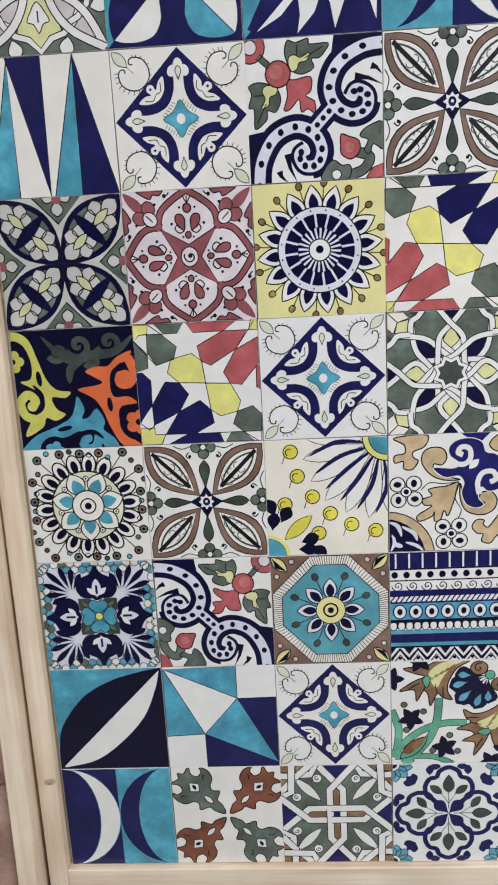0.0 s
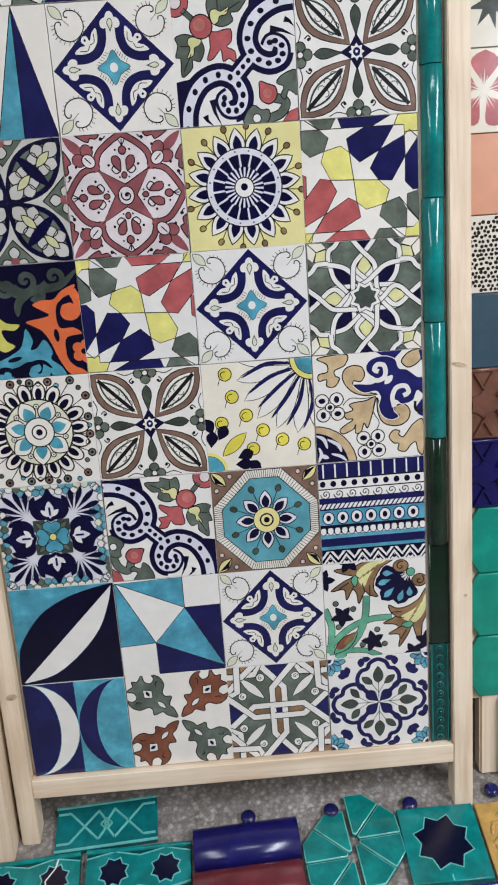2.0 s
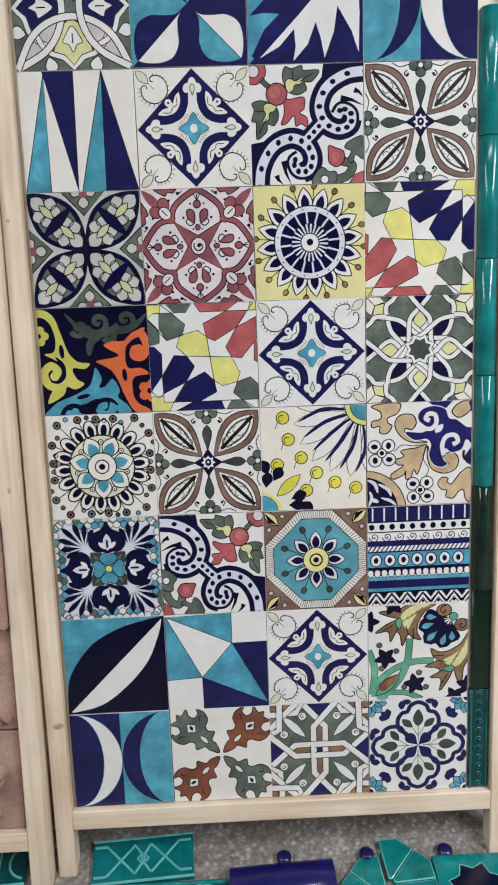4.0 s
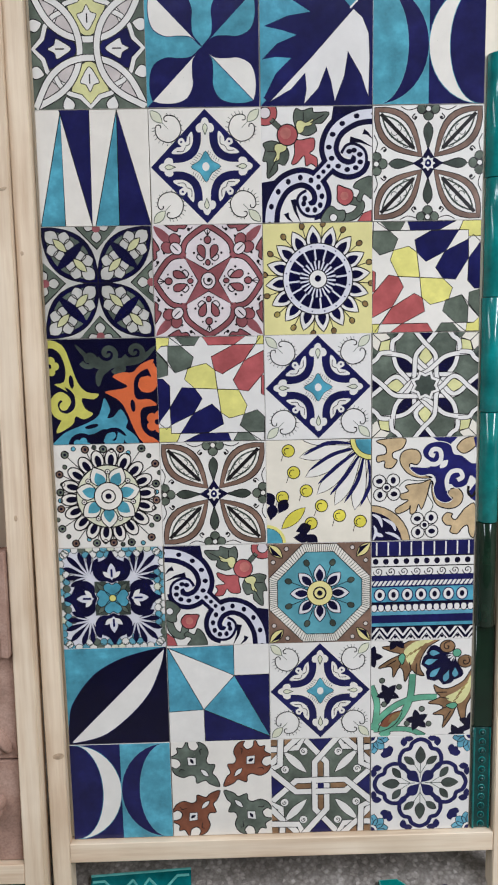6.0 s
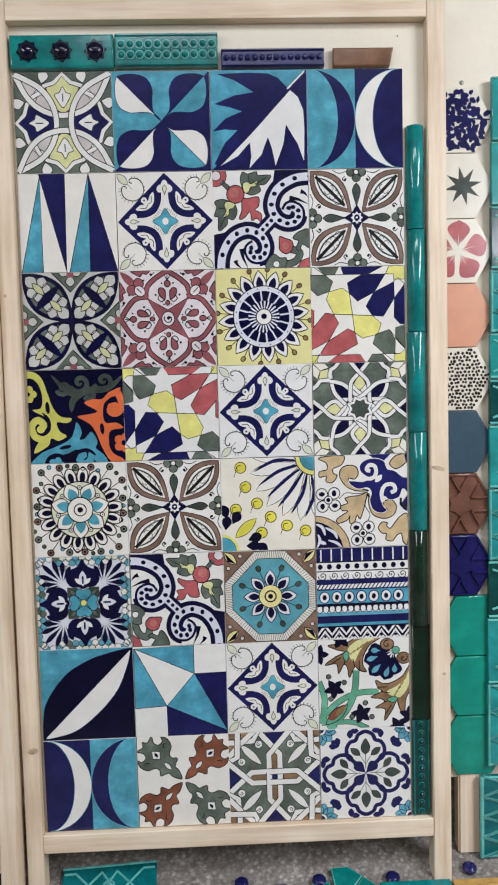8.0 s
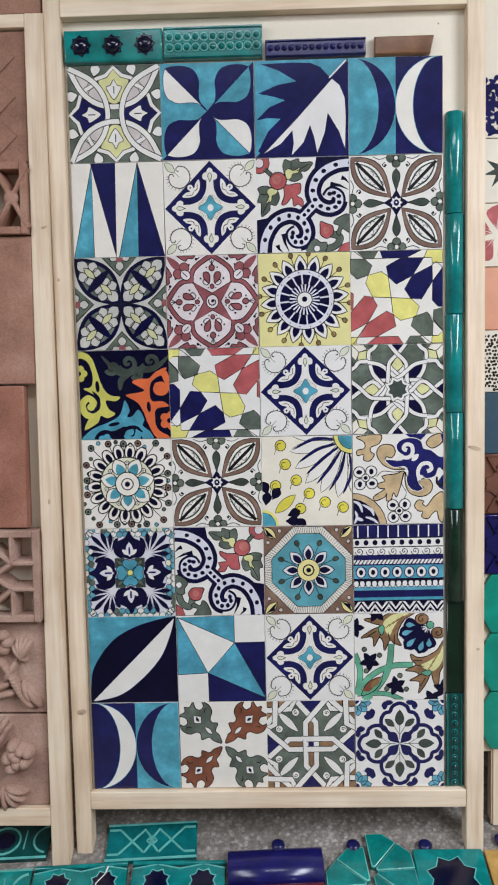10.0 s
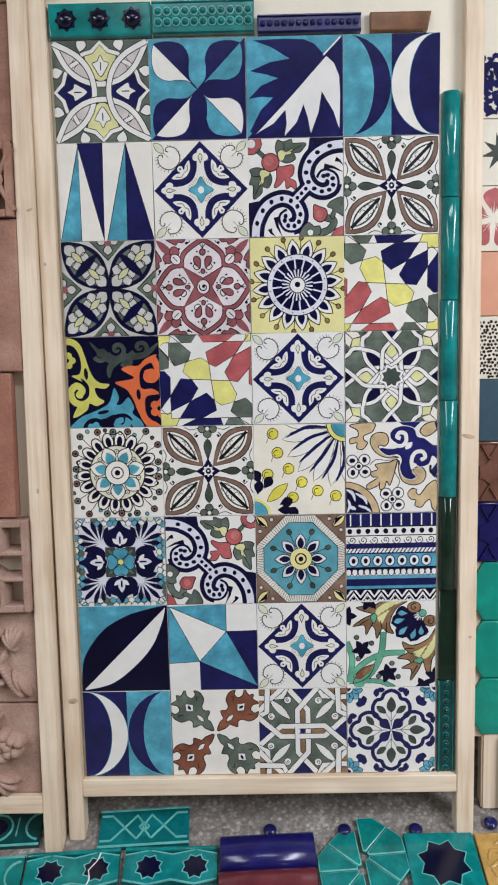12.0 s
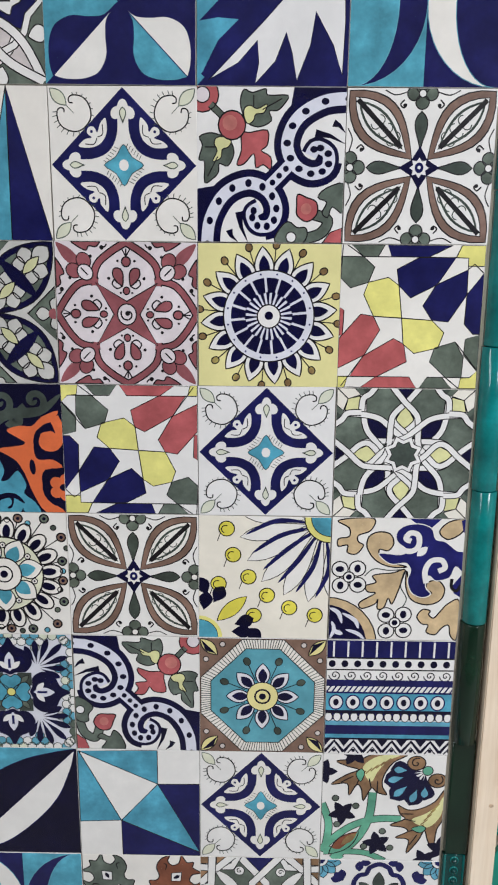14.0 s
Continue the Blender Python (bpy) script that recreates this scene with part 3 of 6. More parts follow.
    p.fill(rot(smooth([(0.66, -0.4), (0.76, -0.28), (1.02, -0.22), (1.02, -0.6), (0.86, -0.52), (0.8, -0.66), (0.72, -0.6), (0.78, -0.46)], True, 3)), SAGE, 1.6, 0.016)
    p.fill(rot(smooth([(0.08, -1.0), (0.14, -0.82), (0.26, -0.72), (0.38, -0.8), (0.5, -0.8), (0.52, -0.92), (0.42, -1.02)], True, 3)), SAGE, 1.7, 0.016), p.fill(rot(oval(0.3, -0.93, 0.07)), WHITE, 3, 0.014)
    p.fill(rot([(0.74, -1.0), (0.84, -0.86), (1, -0.8), (1, -1)]), RED, 2.5, 0.014)
    p.fill(rot(smooth([(0.38, -0.36), (0.5, -0.4), (0.64, -0.46), (0.65, -0.62), (0.52, -0.72), (0.38, -0.64), (0.37, -0.5)], True, 3)), RED, 4, 0.018), p.fill(rot(oval(0.5, -0.55, 0.075)), CORAL, 5.5)


def quatrefoil(p):
    for _ in p.around(4):
        for k, (mat, off, w) in enumerate(((LINE, 0.0, 0.66), (TAUPE, 0.016, 0.62), (LINE, 0.12, 0.44), (WHITE, 0.135, 0.405), (SLATE, 0.19, 0.305), (WHITE, 0.235, 0.235))):
            p.fill(leaf(0.1 + off * 0.7, 0.1 + off * 0.7, 45, 1.24 - off * 1.95, w, 0.55), mat, 1 + k)
        for i in range(3):
            for s in (1, -1):
                p.line(turned(arc(0.52 + i * 0.15, 0.045 * s, 0.06, 40 * s, 220 * s, 6), 45), 0.014, SLATE, 8)
        p.line([(0.26, 0.26), (0.86, 0.86)], 0.068, LINE, 9)
        p.fill(leaf(0, 0.2, 90, 0.52, 0.17, 0.68), SLATE, 2, 0.014)
        for a in (5, 90, 175, 270):
            p.fill(oval(0.115 * math.cos(radians(a)), 0.93 + 0.1 * math.sin(radians(a)), 0.09), SAGE, 1.5, 0.014)
        p.fill(oval(0, 0.94, 0.05), WHITE, 3, 0.014)
        for s in (1, -1):
            p.line(smooth([(s * 0.24, 0.86), (s * 0.29, 0.8), (s * 0.24, 0.76), (s * 0.21, 0.81)]), 0.018)
            p.line(smooth([(s * 0.2, 0.96), (s * 0.36, 0.92), (s * 0.5, 0.98)]), 0.014)
            p.fill(oval(s * 0.23, 0.79, 0.026), LINE, 2)
    p.fill(star_points(4, 0.28, 0.15), INDIGO, 6)
    p.fill(star_points(8, 0.135, 0.09), WHITE, 7), p.fill(oval(0, 0, 0.06, 0.07), NAVY, 8), p.fill(oval(0, 0.005, 0.022), WHITE, 9)


def circles(p):
    p.ground(PETAL)
    for _ in p.around(4):
        p.fill(leaf(0.0, 0.0, 45, 1.4, 0.76, 0.5, 14), INDIGO, 1.2, 0.014), p.fill(leaf(0.07, 0.07, 45, 1.2, 0.6, 0.5, 14), SAGE, 1.5)
        for d in (0.49, 0.91):
            a0 = 45 if d > 0.6 else 225
            cx = cy = d * 0.7071
            for a in (0, 62, -62, 122, -122):
                p.fill(leaf(cx, cy, a0 + a, 0.4 if a == 0 else 0.29 if abs(a) < 90 else 0.24, 0.25 if a == 0 else 0.22, 0.64), PETAL, 3, 0.016)
            p.fill(leaf(cx - 0.13 * math.cos(radians(a0)), cy - 0.13 * math.sin(radians(a0)), a0, 0.34, 0.14), PALEYEL, 5, 0.016)
        p.fill(leaf(0.22, 0.76, -45, 0.76, 0.19), INDIGO, 4.6)
        p.fill([(-0.38, 1.0), (0, 0.6), (0.38, 1.0)], SAGE, 1.1, 0.02)
        for a in (20, 160, 270):
            p.fill(leaf(0, 0.96, a, 0.25, 0.19, 0.6), PETAL, 2.5, 0.016)
        p.fill(oval(0, 0.97, 0.075), ROSE, 4)


def rose(p):
    p.ground(BLUSH)
    p.fill(star_points(4, 0.62, 0.185, math.pi / 4), ROSE, 3, 0.016)
    p.fill(oval(0, 0, 0.135, 0.15), BLUSH, 5, 0.016)
    p.line(spiral(0.01, 0, 0.1, 1.4, 150), 0.022, LINE, 7), p.fill(oval(0.015, 0.01, 0.028), LINE, 7)
    for _ in p.around(4, True):
        rim = smooth([(0.45, 0.4), (0.46, 0.52), (0.4, 0.7), (0.22, 0.86), (-0.01, 1.0)])
        p.line(rim, 0.115, LINE, 2), p.line(rim, 0.078, ROSE, 2.2)
        p.fill(smooth([(0.045, 0.5), (0.05, 0.58), (0.1, 0.64), (0.18, 0.63), (0.19, 0.54), (0.14, 0.46), (0.06, 0.4)], True, 3), ROSE, 3, 0.016)
        p.line(smooth([(0.05, 0.4), (0.13, 0.36), (0.2, 0.42), (0.17, 0.48), (0.13, 0.44)]), 0.018, LINE, 3)
        for x, y, r in ((0.12, 0.74, 0.018), (0.25, 0.5, 0.022), (0.08, 0.3, 0.016), (0.5, 0.8, 0.022), (0.34, 0.92, 0.03)):
            p.fill(oval(x, y, r), LINE, 3)
        p.line([(0, 0.8), (0.055, 0.9)], 0.016)
        p.fill(oval(0.6, 0.74, 0.115, 0.1, 60), ROSE, 2.5, 0.012), p.fill(leaf(0.64, 0.65, 45, 0.48, 0.15, 0.45), ROSE, 2.9)
        p.fill(smooth([(0.36, 1.0), (0.42, 0.93), (0.52, 0.94), (0.56, 0.88), (0.66, 0.92), (0.78, 1.0)], False, 4), ROSE, 2.4, 0.016)
        p.line(smooth([(0.36, 0.94), (0.3, 0.93), (0.27, 0.97)]), 0.018, LINE, 3)
    for _ in p.around(4):
        p.fill(oval(0, 0.73, 0.062, 0.068), ROSE, 3, 0.018), p.line([(0, 0.79), (0, 0.91)], 0.016)
        p.fill(oval(0, 0.33, 0.045, 0.052), ROSE, 3, 0.016)
        p.fill(oval(0.58, 0.58, 0.12, 0.1, 45), BLUSH, 4, 0.016), p.line([(0.54, 0.54), (0.64, 0.64)], 0.018, LINE, 6)


def sunflower(p):
    p.ground(CREAM)
    for k in p.around(16, start=6):
        p.fill(leaf(0.52, 0, 0, 0.45, 0.27, 0.4), WHITE, 2, 0.018)
        p.fill(leaf(0.56, 0, 0, 0.29, 0.15, 0.45), INDIGO, 4)
        p.line([(0.72, 0.14), (0.93, 0.185)], 0.014)
        p.fill(oval(0.97, 0.19, 0.058, 0.048), OLIVE, 2, 0.014)
        p.line([(0.3, 0), (0.54, 0)], 0.034, FROST, 7.2)
        p.fill(oval(0.59, 0.06, 0.014, 0.014), NAVY, 7.5)
    p.fill(oval(0, 0, 0.645, n=40), FROST, 5, 0.018)
    p.fill(oval(0, 0, 0.54, n=36), INDIGO, 6.6)
    p.fill(oval(0, 0, 0.33, n=30), FROST, 7.3)
    for k in p.around(24, start=3):
        p.fill([(0.14, 0.006), (0.34, 0.026), (0.34, -0.026), (0.14, -0.006)], INDIGO, 7.6)
    p.fill(oval(0, 0, 0.165, n=24), WHITE, 9, 0.018), p.fill(oval(0, 0.01, 0.06), INK, 11)


def girih(p, first, second, turn=0):
    """Straight-edged star mosaic; turned half round the two colours change places."""
    shapes = (
        (YELLOW, ((-0.49, 0.2), (-0.42, 0.42), (-0.08, 0.5), (0.08, 0.37), (0.12, 0), (-0.31, 0.03))), (YELLOW, ((0.12, 0), (0.52, -0.02), (0.67, -0.32), (0.61, -0.49), (0.33, -0.56), (0.18, -0.45))),
        (SAGE, ((-0.78, 0.84), (-0.55, 0.84), (-0.31, 0.62), (-0.37, 0.42), (-0.66, 0.33), (-0.79, 0.55))), (SAGE, ((-0.65, 1), (-0.18, 1), (-0.29, 0.84), (-0.5, 0.84))), (SAGE, ((-1, 0.75), (-0.79, 0.52), (-0.8, 0.29), (-1, 0.23))),
        (YELLOW, ((-1, 1), (-0.75, 1), (-0.77, 0.85), (-0.9, 0.84), (-1, 0.74))), (YELLOW, ((0.86, 0.84), (1, 0.84), (1, 1), (0.9, 1))),
        (first, ((-0.14, 1), (0.67, 1), (0.45, 0.84), (-0.03, 0.84))), (first, ((0.02, 0.62), (0.44, 0.84), (0.83, 0.84), (0.64, 0.54), (0.22, 0.29), (0.07, 0.37))), (first, ((0.63, 0.53), (1, 0.72), (1, 0.3), (0.7, -0.05), (0.52, -0.02), (0.42, 0.17))), (first, ((0.95, 0.25), (1, 0.25), (1, -0.14), (0.94, -0.1))),
        (second, ((-0.78, -0.33), (-0.54, 0.05), (-0.31, 0.03), (-0.17, -0.17), (-0.34, -0.46), (-0.77, -0.67))), (second, ((-0.35, -0.46), (0.01, -0.28), (0.18, -0.45), (0.22, -0.67), (-0.08, -0.83), (-0.6, -0.84))), (second, ((-1, 0.22), (-0.9, 0.22), (-0.77, 0.08), (-0.78, -0.33), (-1, -0.63))), (second, ((-0.54, -1), (-0.22, -0.84), (0.3, -0.84), (0.36, -1))),
        (YELLOW, ((-1, -0.72), (-0.77, -0.72), (-0.77, -0.83), (-0.6, -0.84), (-0.67, -1), (-1, -1))), (SAGE, ((0.53, -0.7), (0.61, -0.49), (0.86, -0.41), (1, -0.55), (1, -0.84), (0.69, -0.84))), (SAGE, ((0.4, -1), (0.49, -0.84), (0.69, -0.84), (0.86, -1))))
    for mat, pts in shapes:
        p.fill(turned(pts, turn), mat, 1, 0.012)
    for pts in (((-1, 0.74), (-0.66, 0.33)), ((-0.75, 1), (-0.55, 0.84)), ((-0.9, 0.84), (-0.5, 0.84)), ((0.44, 0.84), (1, 0.84)), ((0.67, 1), (0.95, 0.98), (0.64, 0.54)), ((0.08, 0.37), (0.12, 0), (0.18, -0.45)), ((-0.31, 0.03), (0.52, -0.02)), ((-0.99, -0.63), (-0.86, -0.75), (-0.77, -0.67)), ((-0.78, -0.33), (-0.77, -0.83), (-0.22, -0.84)), ((-0.67, -1), (-0.6, -0.84)), ((0.3, -0.84), (1, -0.84)), ((1, -0.55), (0.98, -1)), ((0.69, -0.84), (0.92, -1))):
        p.line(turned(pts, turn), 0.013, LINE, 3)


def arabesque(p):
    p.ground(INK)
    for cx, cy, r in ((0.1, 0.72, 0.22), (0.6, 0.75, 0.22), (-0.25, 0.62, 0.16), (0.3, 0.46, 0.12)):
        p.line(spiral(cx, cy, r, 1.3, 200), 0.1, SLATE, 1.4)
    p.line(smooth([(-0.5, 0.9), (-0.1, 0.5), (0.3, 0.55), (0.7, 0.6), (1, 0.85)]), 0.16, SLATE, 1.2, True)
    p.line(smooth([(-0.1, 0.1), (-0.05, 0.35), (0.2, 0.5)]), 0.14, SLATE, 1.1, True)

    def scrollwork(mat, body, curl, flower, eyes, gap, ring):
        p.fill(smooth(body, True, 3), mat, 2)
        p.line(smooth(curl), 0.15, mat, 2.4), p.fill(oval(*curl[-1], 0.085), mat, 2.4)
        p.line(smooth(gap), 0.085, INK, 2.5, True), p.line(arc(flower[0], flower[1], flower[2] * 2.1, *ring), 0.09, INK, 2.55)
        fx, fy, fr = flower
        for a in range(5):
            p.fill(oval(fx + fr * math.cos(a * 1.2566), fy + fr * math.sin(a * 1.2566), fr * 0.72), mat, 2.6)
        p.fill(oval(fx, fy, fr * 0.42), INK, 3)
        for x, y, rx, ry, deg in eyes:
            p.fill(oval(x, y, rx, ry, deg), INK, 3)
    scrollwork(LIME, [(-1.05, 0.98), (-0.86, 0.97), (-0.7, 0.84), (-0.6, 0.55), (-0.48, 0.18), (-0.32, 0.0), (-0.1, -0.04), (-0.2, -0.14), (-0.42, -0.12), (-0.36, -0.32), (-0.22, -0.42), (-0.4, -0.52), (-0.55, -0.46), (-0.62, -0.62), (-0.92, -0.78), (-0.84, -0.56), (-0.66, -0.34), (-0.62, -0.06), (-0.72, 0.04), (-0.92, 0.16), (-0.74, 0.2), (-0.7, 0.45), (-0.78, 0.72), (-0.92, 0.84), (-1.05, 0.84)],
               [(-0.64, -0.5), (-0.88, -0.42), (-0.95, -0.2), (-0.82, -0.06), (-0.7, -0.16), (-0.76, -0.26)], (-1.0, 0.5, 0.11), ((-0.6, 0.2, 0.045, 0.13, 5),), [(-0.72, 0.1), (-0.6, -0.06), (-0.6, -0.28), (-0.72, -0.4)], (-80, 80))
    scrollwork(ORANGE, [(0.95, 0.6), (0.7, 0.5), (0.55, 0.36), (0.36, 0.36), (0.17, 0.29), (0.32, 0.18), (0.44, 0.1), (0.34, 0.05), (0.02, 0.0), (0.16, -0.1), (0.3, -0.2), (0.42, -0.42), (0.52, -0.7), (0.7, -1.0), (1.0, -1.0), (0.74, -0.78), (0.66, -0.5), (0.72, -0.32), (0.98, -0.28), (0.84, -0.16), (0.62, -0.16), (0.56, 0.0), (0.6, 0.24), (0.72, 0.38), (0.86, 0.44)],
               [(0.88, 0.5), (0.97, 0.25), (0.88, 0.06), (0.74, 0.06), (0.72, 0.18), (0.82, 0.2)], (0.98, -0.6, 0.13), ((0.53, -0.28, 0.045, 0.12, 5),), [(0.6, -0.06), (0.6, 0.12), (0.66, 0.28), (0.82, 0.36)], (100, 250))
    scrollwork(TURQ, [(-1.0, -0.98), (-0.75, -0.76), (-0.4, -0.62), (-0.15, -0.48), (-0.06, -0.3), (0.0, -0.12), (0.1, -0.34), (0.04, -0.5), (0.16, -0.48), (0.3, -0.34), (0.42, -0.56), (0.38, -0.7), (0.54, -0.84), (0.62, -1.02), (0.4, -1.02), (0.3, -0.84), (0.12, -0.74), (-0.05, -0.72), (-0.22, -0.8), (-0.45, -0.84), (-0.62, -0.92), (-0.75, -1.02), (-1.0, -1.02)],
               [(0.3, -0.8), (0.24, -0.98), (0.1, -1.02), (0.02, -0.9), (0.1, -0.84)], (-0.46, -1.04, 0.1), ((-0.26, -0.66, 0.13, 0.04, 12),), [(0.38, -0.86), (0.22, -0.74), (0.0, -0.78), (-0.08, -0.98)], (10, 170))


def lattice(p):
    p.ground(SAGE)
    p.fill(star_points(8, 0.27, 0.2), SLATE, 3)
    for coat, mat, r in ((28, LINE, 0.31), (29, WHITE, 0.292), (30, LINE, 0.222), (31, SLATE, 0.205)):
        p.fill(star_points(8, r, r * 0.74, math.pi / 8), mat, coat)
    n = 0
    for _ in p.around(4, True):
        p.fill([(0, 0.34), (0.14, 0.52), (0, 0.78), (-0.14, 0.52)], CITRON, 1.2, 0.014)
        p.fill([(0.2, 0.2), (0.24, 0.5), (0.58, 0.58), (0.5, 0.24)], INDIGO, 1.2)
        p.fill([(-0.16, 1), (0, 0.82), (0.16, 1)], INDIGO, 1.4)
        p.fill([(0.64, 0.64), (0.88, 0.66), (0.84, 0.84), (0.66, 0.88)], CITRON, 1.2, 0.014)
        p.fill([(0.66, 0.9), (0.84, 0.84), (0.9, 0.66), (1, 0.74), (1, 1), (0.74, 1)], IVORY, 1.3, 0.014)
        p.fill([(0.46, 1), (0.58, 0.92), (0.64, 1)], SLATE, 1.4)
        p.line([(0.84, 0.84), (1, 1)], 0.014, LINE, 3)
        for band in ([(-0.2, 1.03), (-0.03, 0.82), (0.14, 0.64), (0.16, 0.5), (0.0, 0.34), (-0.14, 0.22), (-0.46, 0.2), (-0.62, 0.16), (-0.82, -0.03), (-1.03, -0.2)],
                     [(0.62, 0.9), (0.6, 0.58), (0.54, 0.36), (0.4, 0.19), (0.26, 0.02), (0.2, -0.16)],
                     [(0.44, 1.03), (0.52, 0.92), (0.62, 0.84), (0.635, 0.64)]):
            n += 1
            path = smooth(band, False, 4)
            p.line(path, 0.105, LINE, 4 + 0.05 * n), p.line(path, 0.076, WHITE, 4.02 + 0.05 * n)


def sunburst(p):
    for k in range(18):
        a = 4 + k * 20
        p.fill(turned(oval(0.73, 0, 0.18, 0.118), a), WHITE, 1, 0.022)
        p.fill(turned(oval(0.7, 0, 0.115, 0.06), a), INK, 3)
        b = radians(a + 10)
        out = min(1.14, 0.91 / max(abs(math.cos(b)), abs(math.sin(b))))
        p.line(turned([(0.72, 0), (out, 0)], a + 10), 0.015, LINE, 0.8)
        p.fill(turned(oval(out, 0, 0.068), a + 10), TAUPE if k % 2 else SAGE, 1, 0.02), p.fill(turned(oval(out, 0, 0.026), a + 10), INK, 3)
        p.fill(turned(oval(out - 0.02, 0, 0.042), a), (SKY, SAGE, SLATE)[k % 3], 0.9, 0.014)
    p.fill(oval(0, 0, 0.61, n=36), PALE, 4, 0.024)
    for k in p.around(7, start=64):
        p.fill(leaf(0.2, 0, 0, 0.42, 0.32), WHITE, 5, 0.018)
        p.fill(leaf(0.22, 0, 0, 0.29, 0.21, 0.42), TURQ, 7)
        p.fill(turned(oval(0.48, 0, 0.045), 25.7), WHITE, 6, 0.016), p.fill(turned(oval(0.48, 0, 0.016), 25.7), INK, 8)
    p.fill(oval(0, 0, 0.27, n=24), WHITE, 8, 0.02), p.line(oval(0, 0, 0.13) + [(0.13, 0)], 0.022, LINE, 10), p.fill(oval(0, 0, 0.06), INK, 10)


def daisy(p):
    p.ground(IVORY)
    for k in range(7):
        a = 182 + k * 14.5
        p.fill(leaf(0.98 + 0.3 * math.cos(radians(a)), 0.98 + 0.3 * math.sin(radians(a)), a + (k - 3) * 2.2, 1.15 - 0.03 * abs(k - 3), 0.26, 0.62), WHITE, 1, 0.012)
    for k in range(8):
        a = 178 + k * 14
        ux, uy = math.cos(radians(a)), math.sin(radians(a))
        bend = (k - 3.5) * 0.05
        p.line(smooth([(0.98 + 0.32 * ux, 0.98 + 0.32 * uy), (0.98 + 0.8 * ux - bend * uy, 0.98 + 0.8 * uy + bend * ux), (0.98 + 1.3 * ux, 0.98 + 1.3 * uy)]), 0.075, NAVY, 3.4, True)
    p.fill(oval(1, 1, 0.4, n=28), YELLOW, 5, 0.016), p.fill(oval(1, 1, 0.3, n=28), TURQ, 7, 0.012)
    for x, y in ((-0.58, 0.8), (-0.48, 0.38), (-0.24, 0.02), (-0.7, -0.1), (0.05, -0.28), (0.4, -0.48), (0.8, -0.6), (-0.15, -0.62)):
        p.fill(oval(x, y, 0.12), LEMON, 2, 0.016), p.line(arc(x - 0.02, y - 0.01, 0.06, 250, 60), 0.014, LINE, 4)
        p.line([(x - 0.1, y - 0.08), (x - 0.14, y - 0.2)], 0.012, LINE, 1)
    p.fill(oval(-1, -1, 0.3, n=24), TURQ, 3, 0.014), p.line(arc(-1, -1, 0.33, 0, 90), 0.06, YELLOW, 4.5)
    for x, y, a in ((-0.93, -0.55, 80), (-0.78, -0.42, 60), (-0.88, -0.3, 110), (-0.45, -0.78, 20), (-0.3, -0.85, 330), (-0.5, -0.9, 0)):
        p.fill(leaf(x, y, a, 0.32, 0.22, 0.6), INK, 2.4)
    p.fill(leaf(-0.72, -0.72, 42, 0.62, 0.22), LEMON, 3, 0.012)


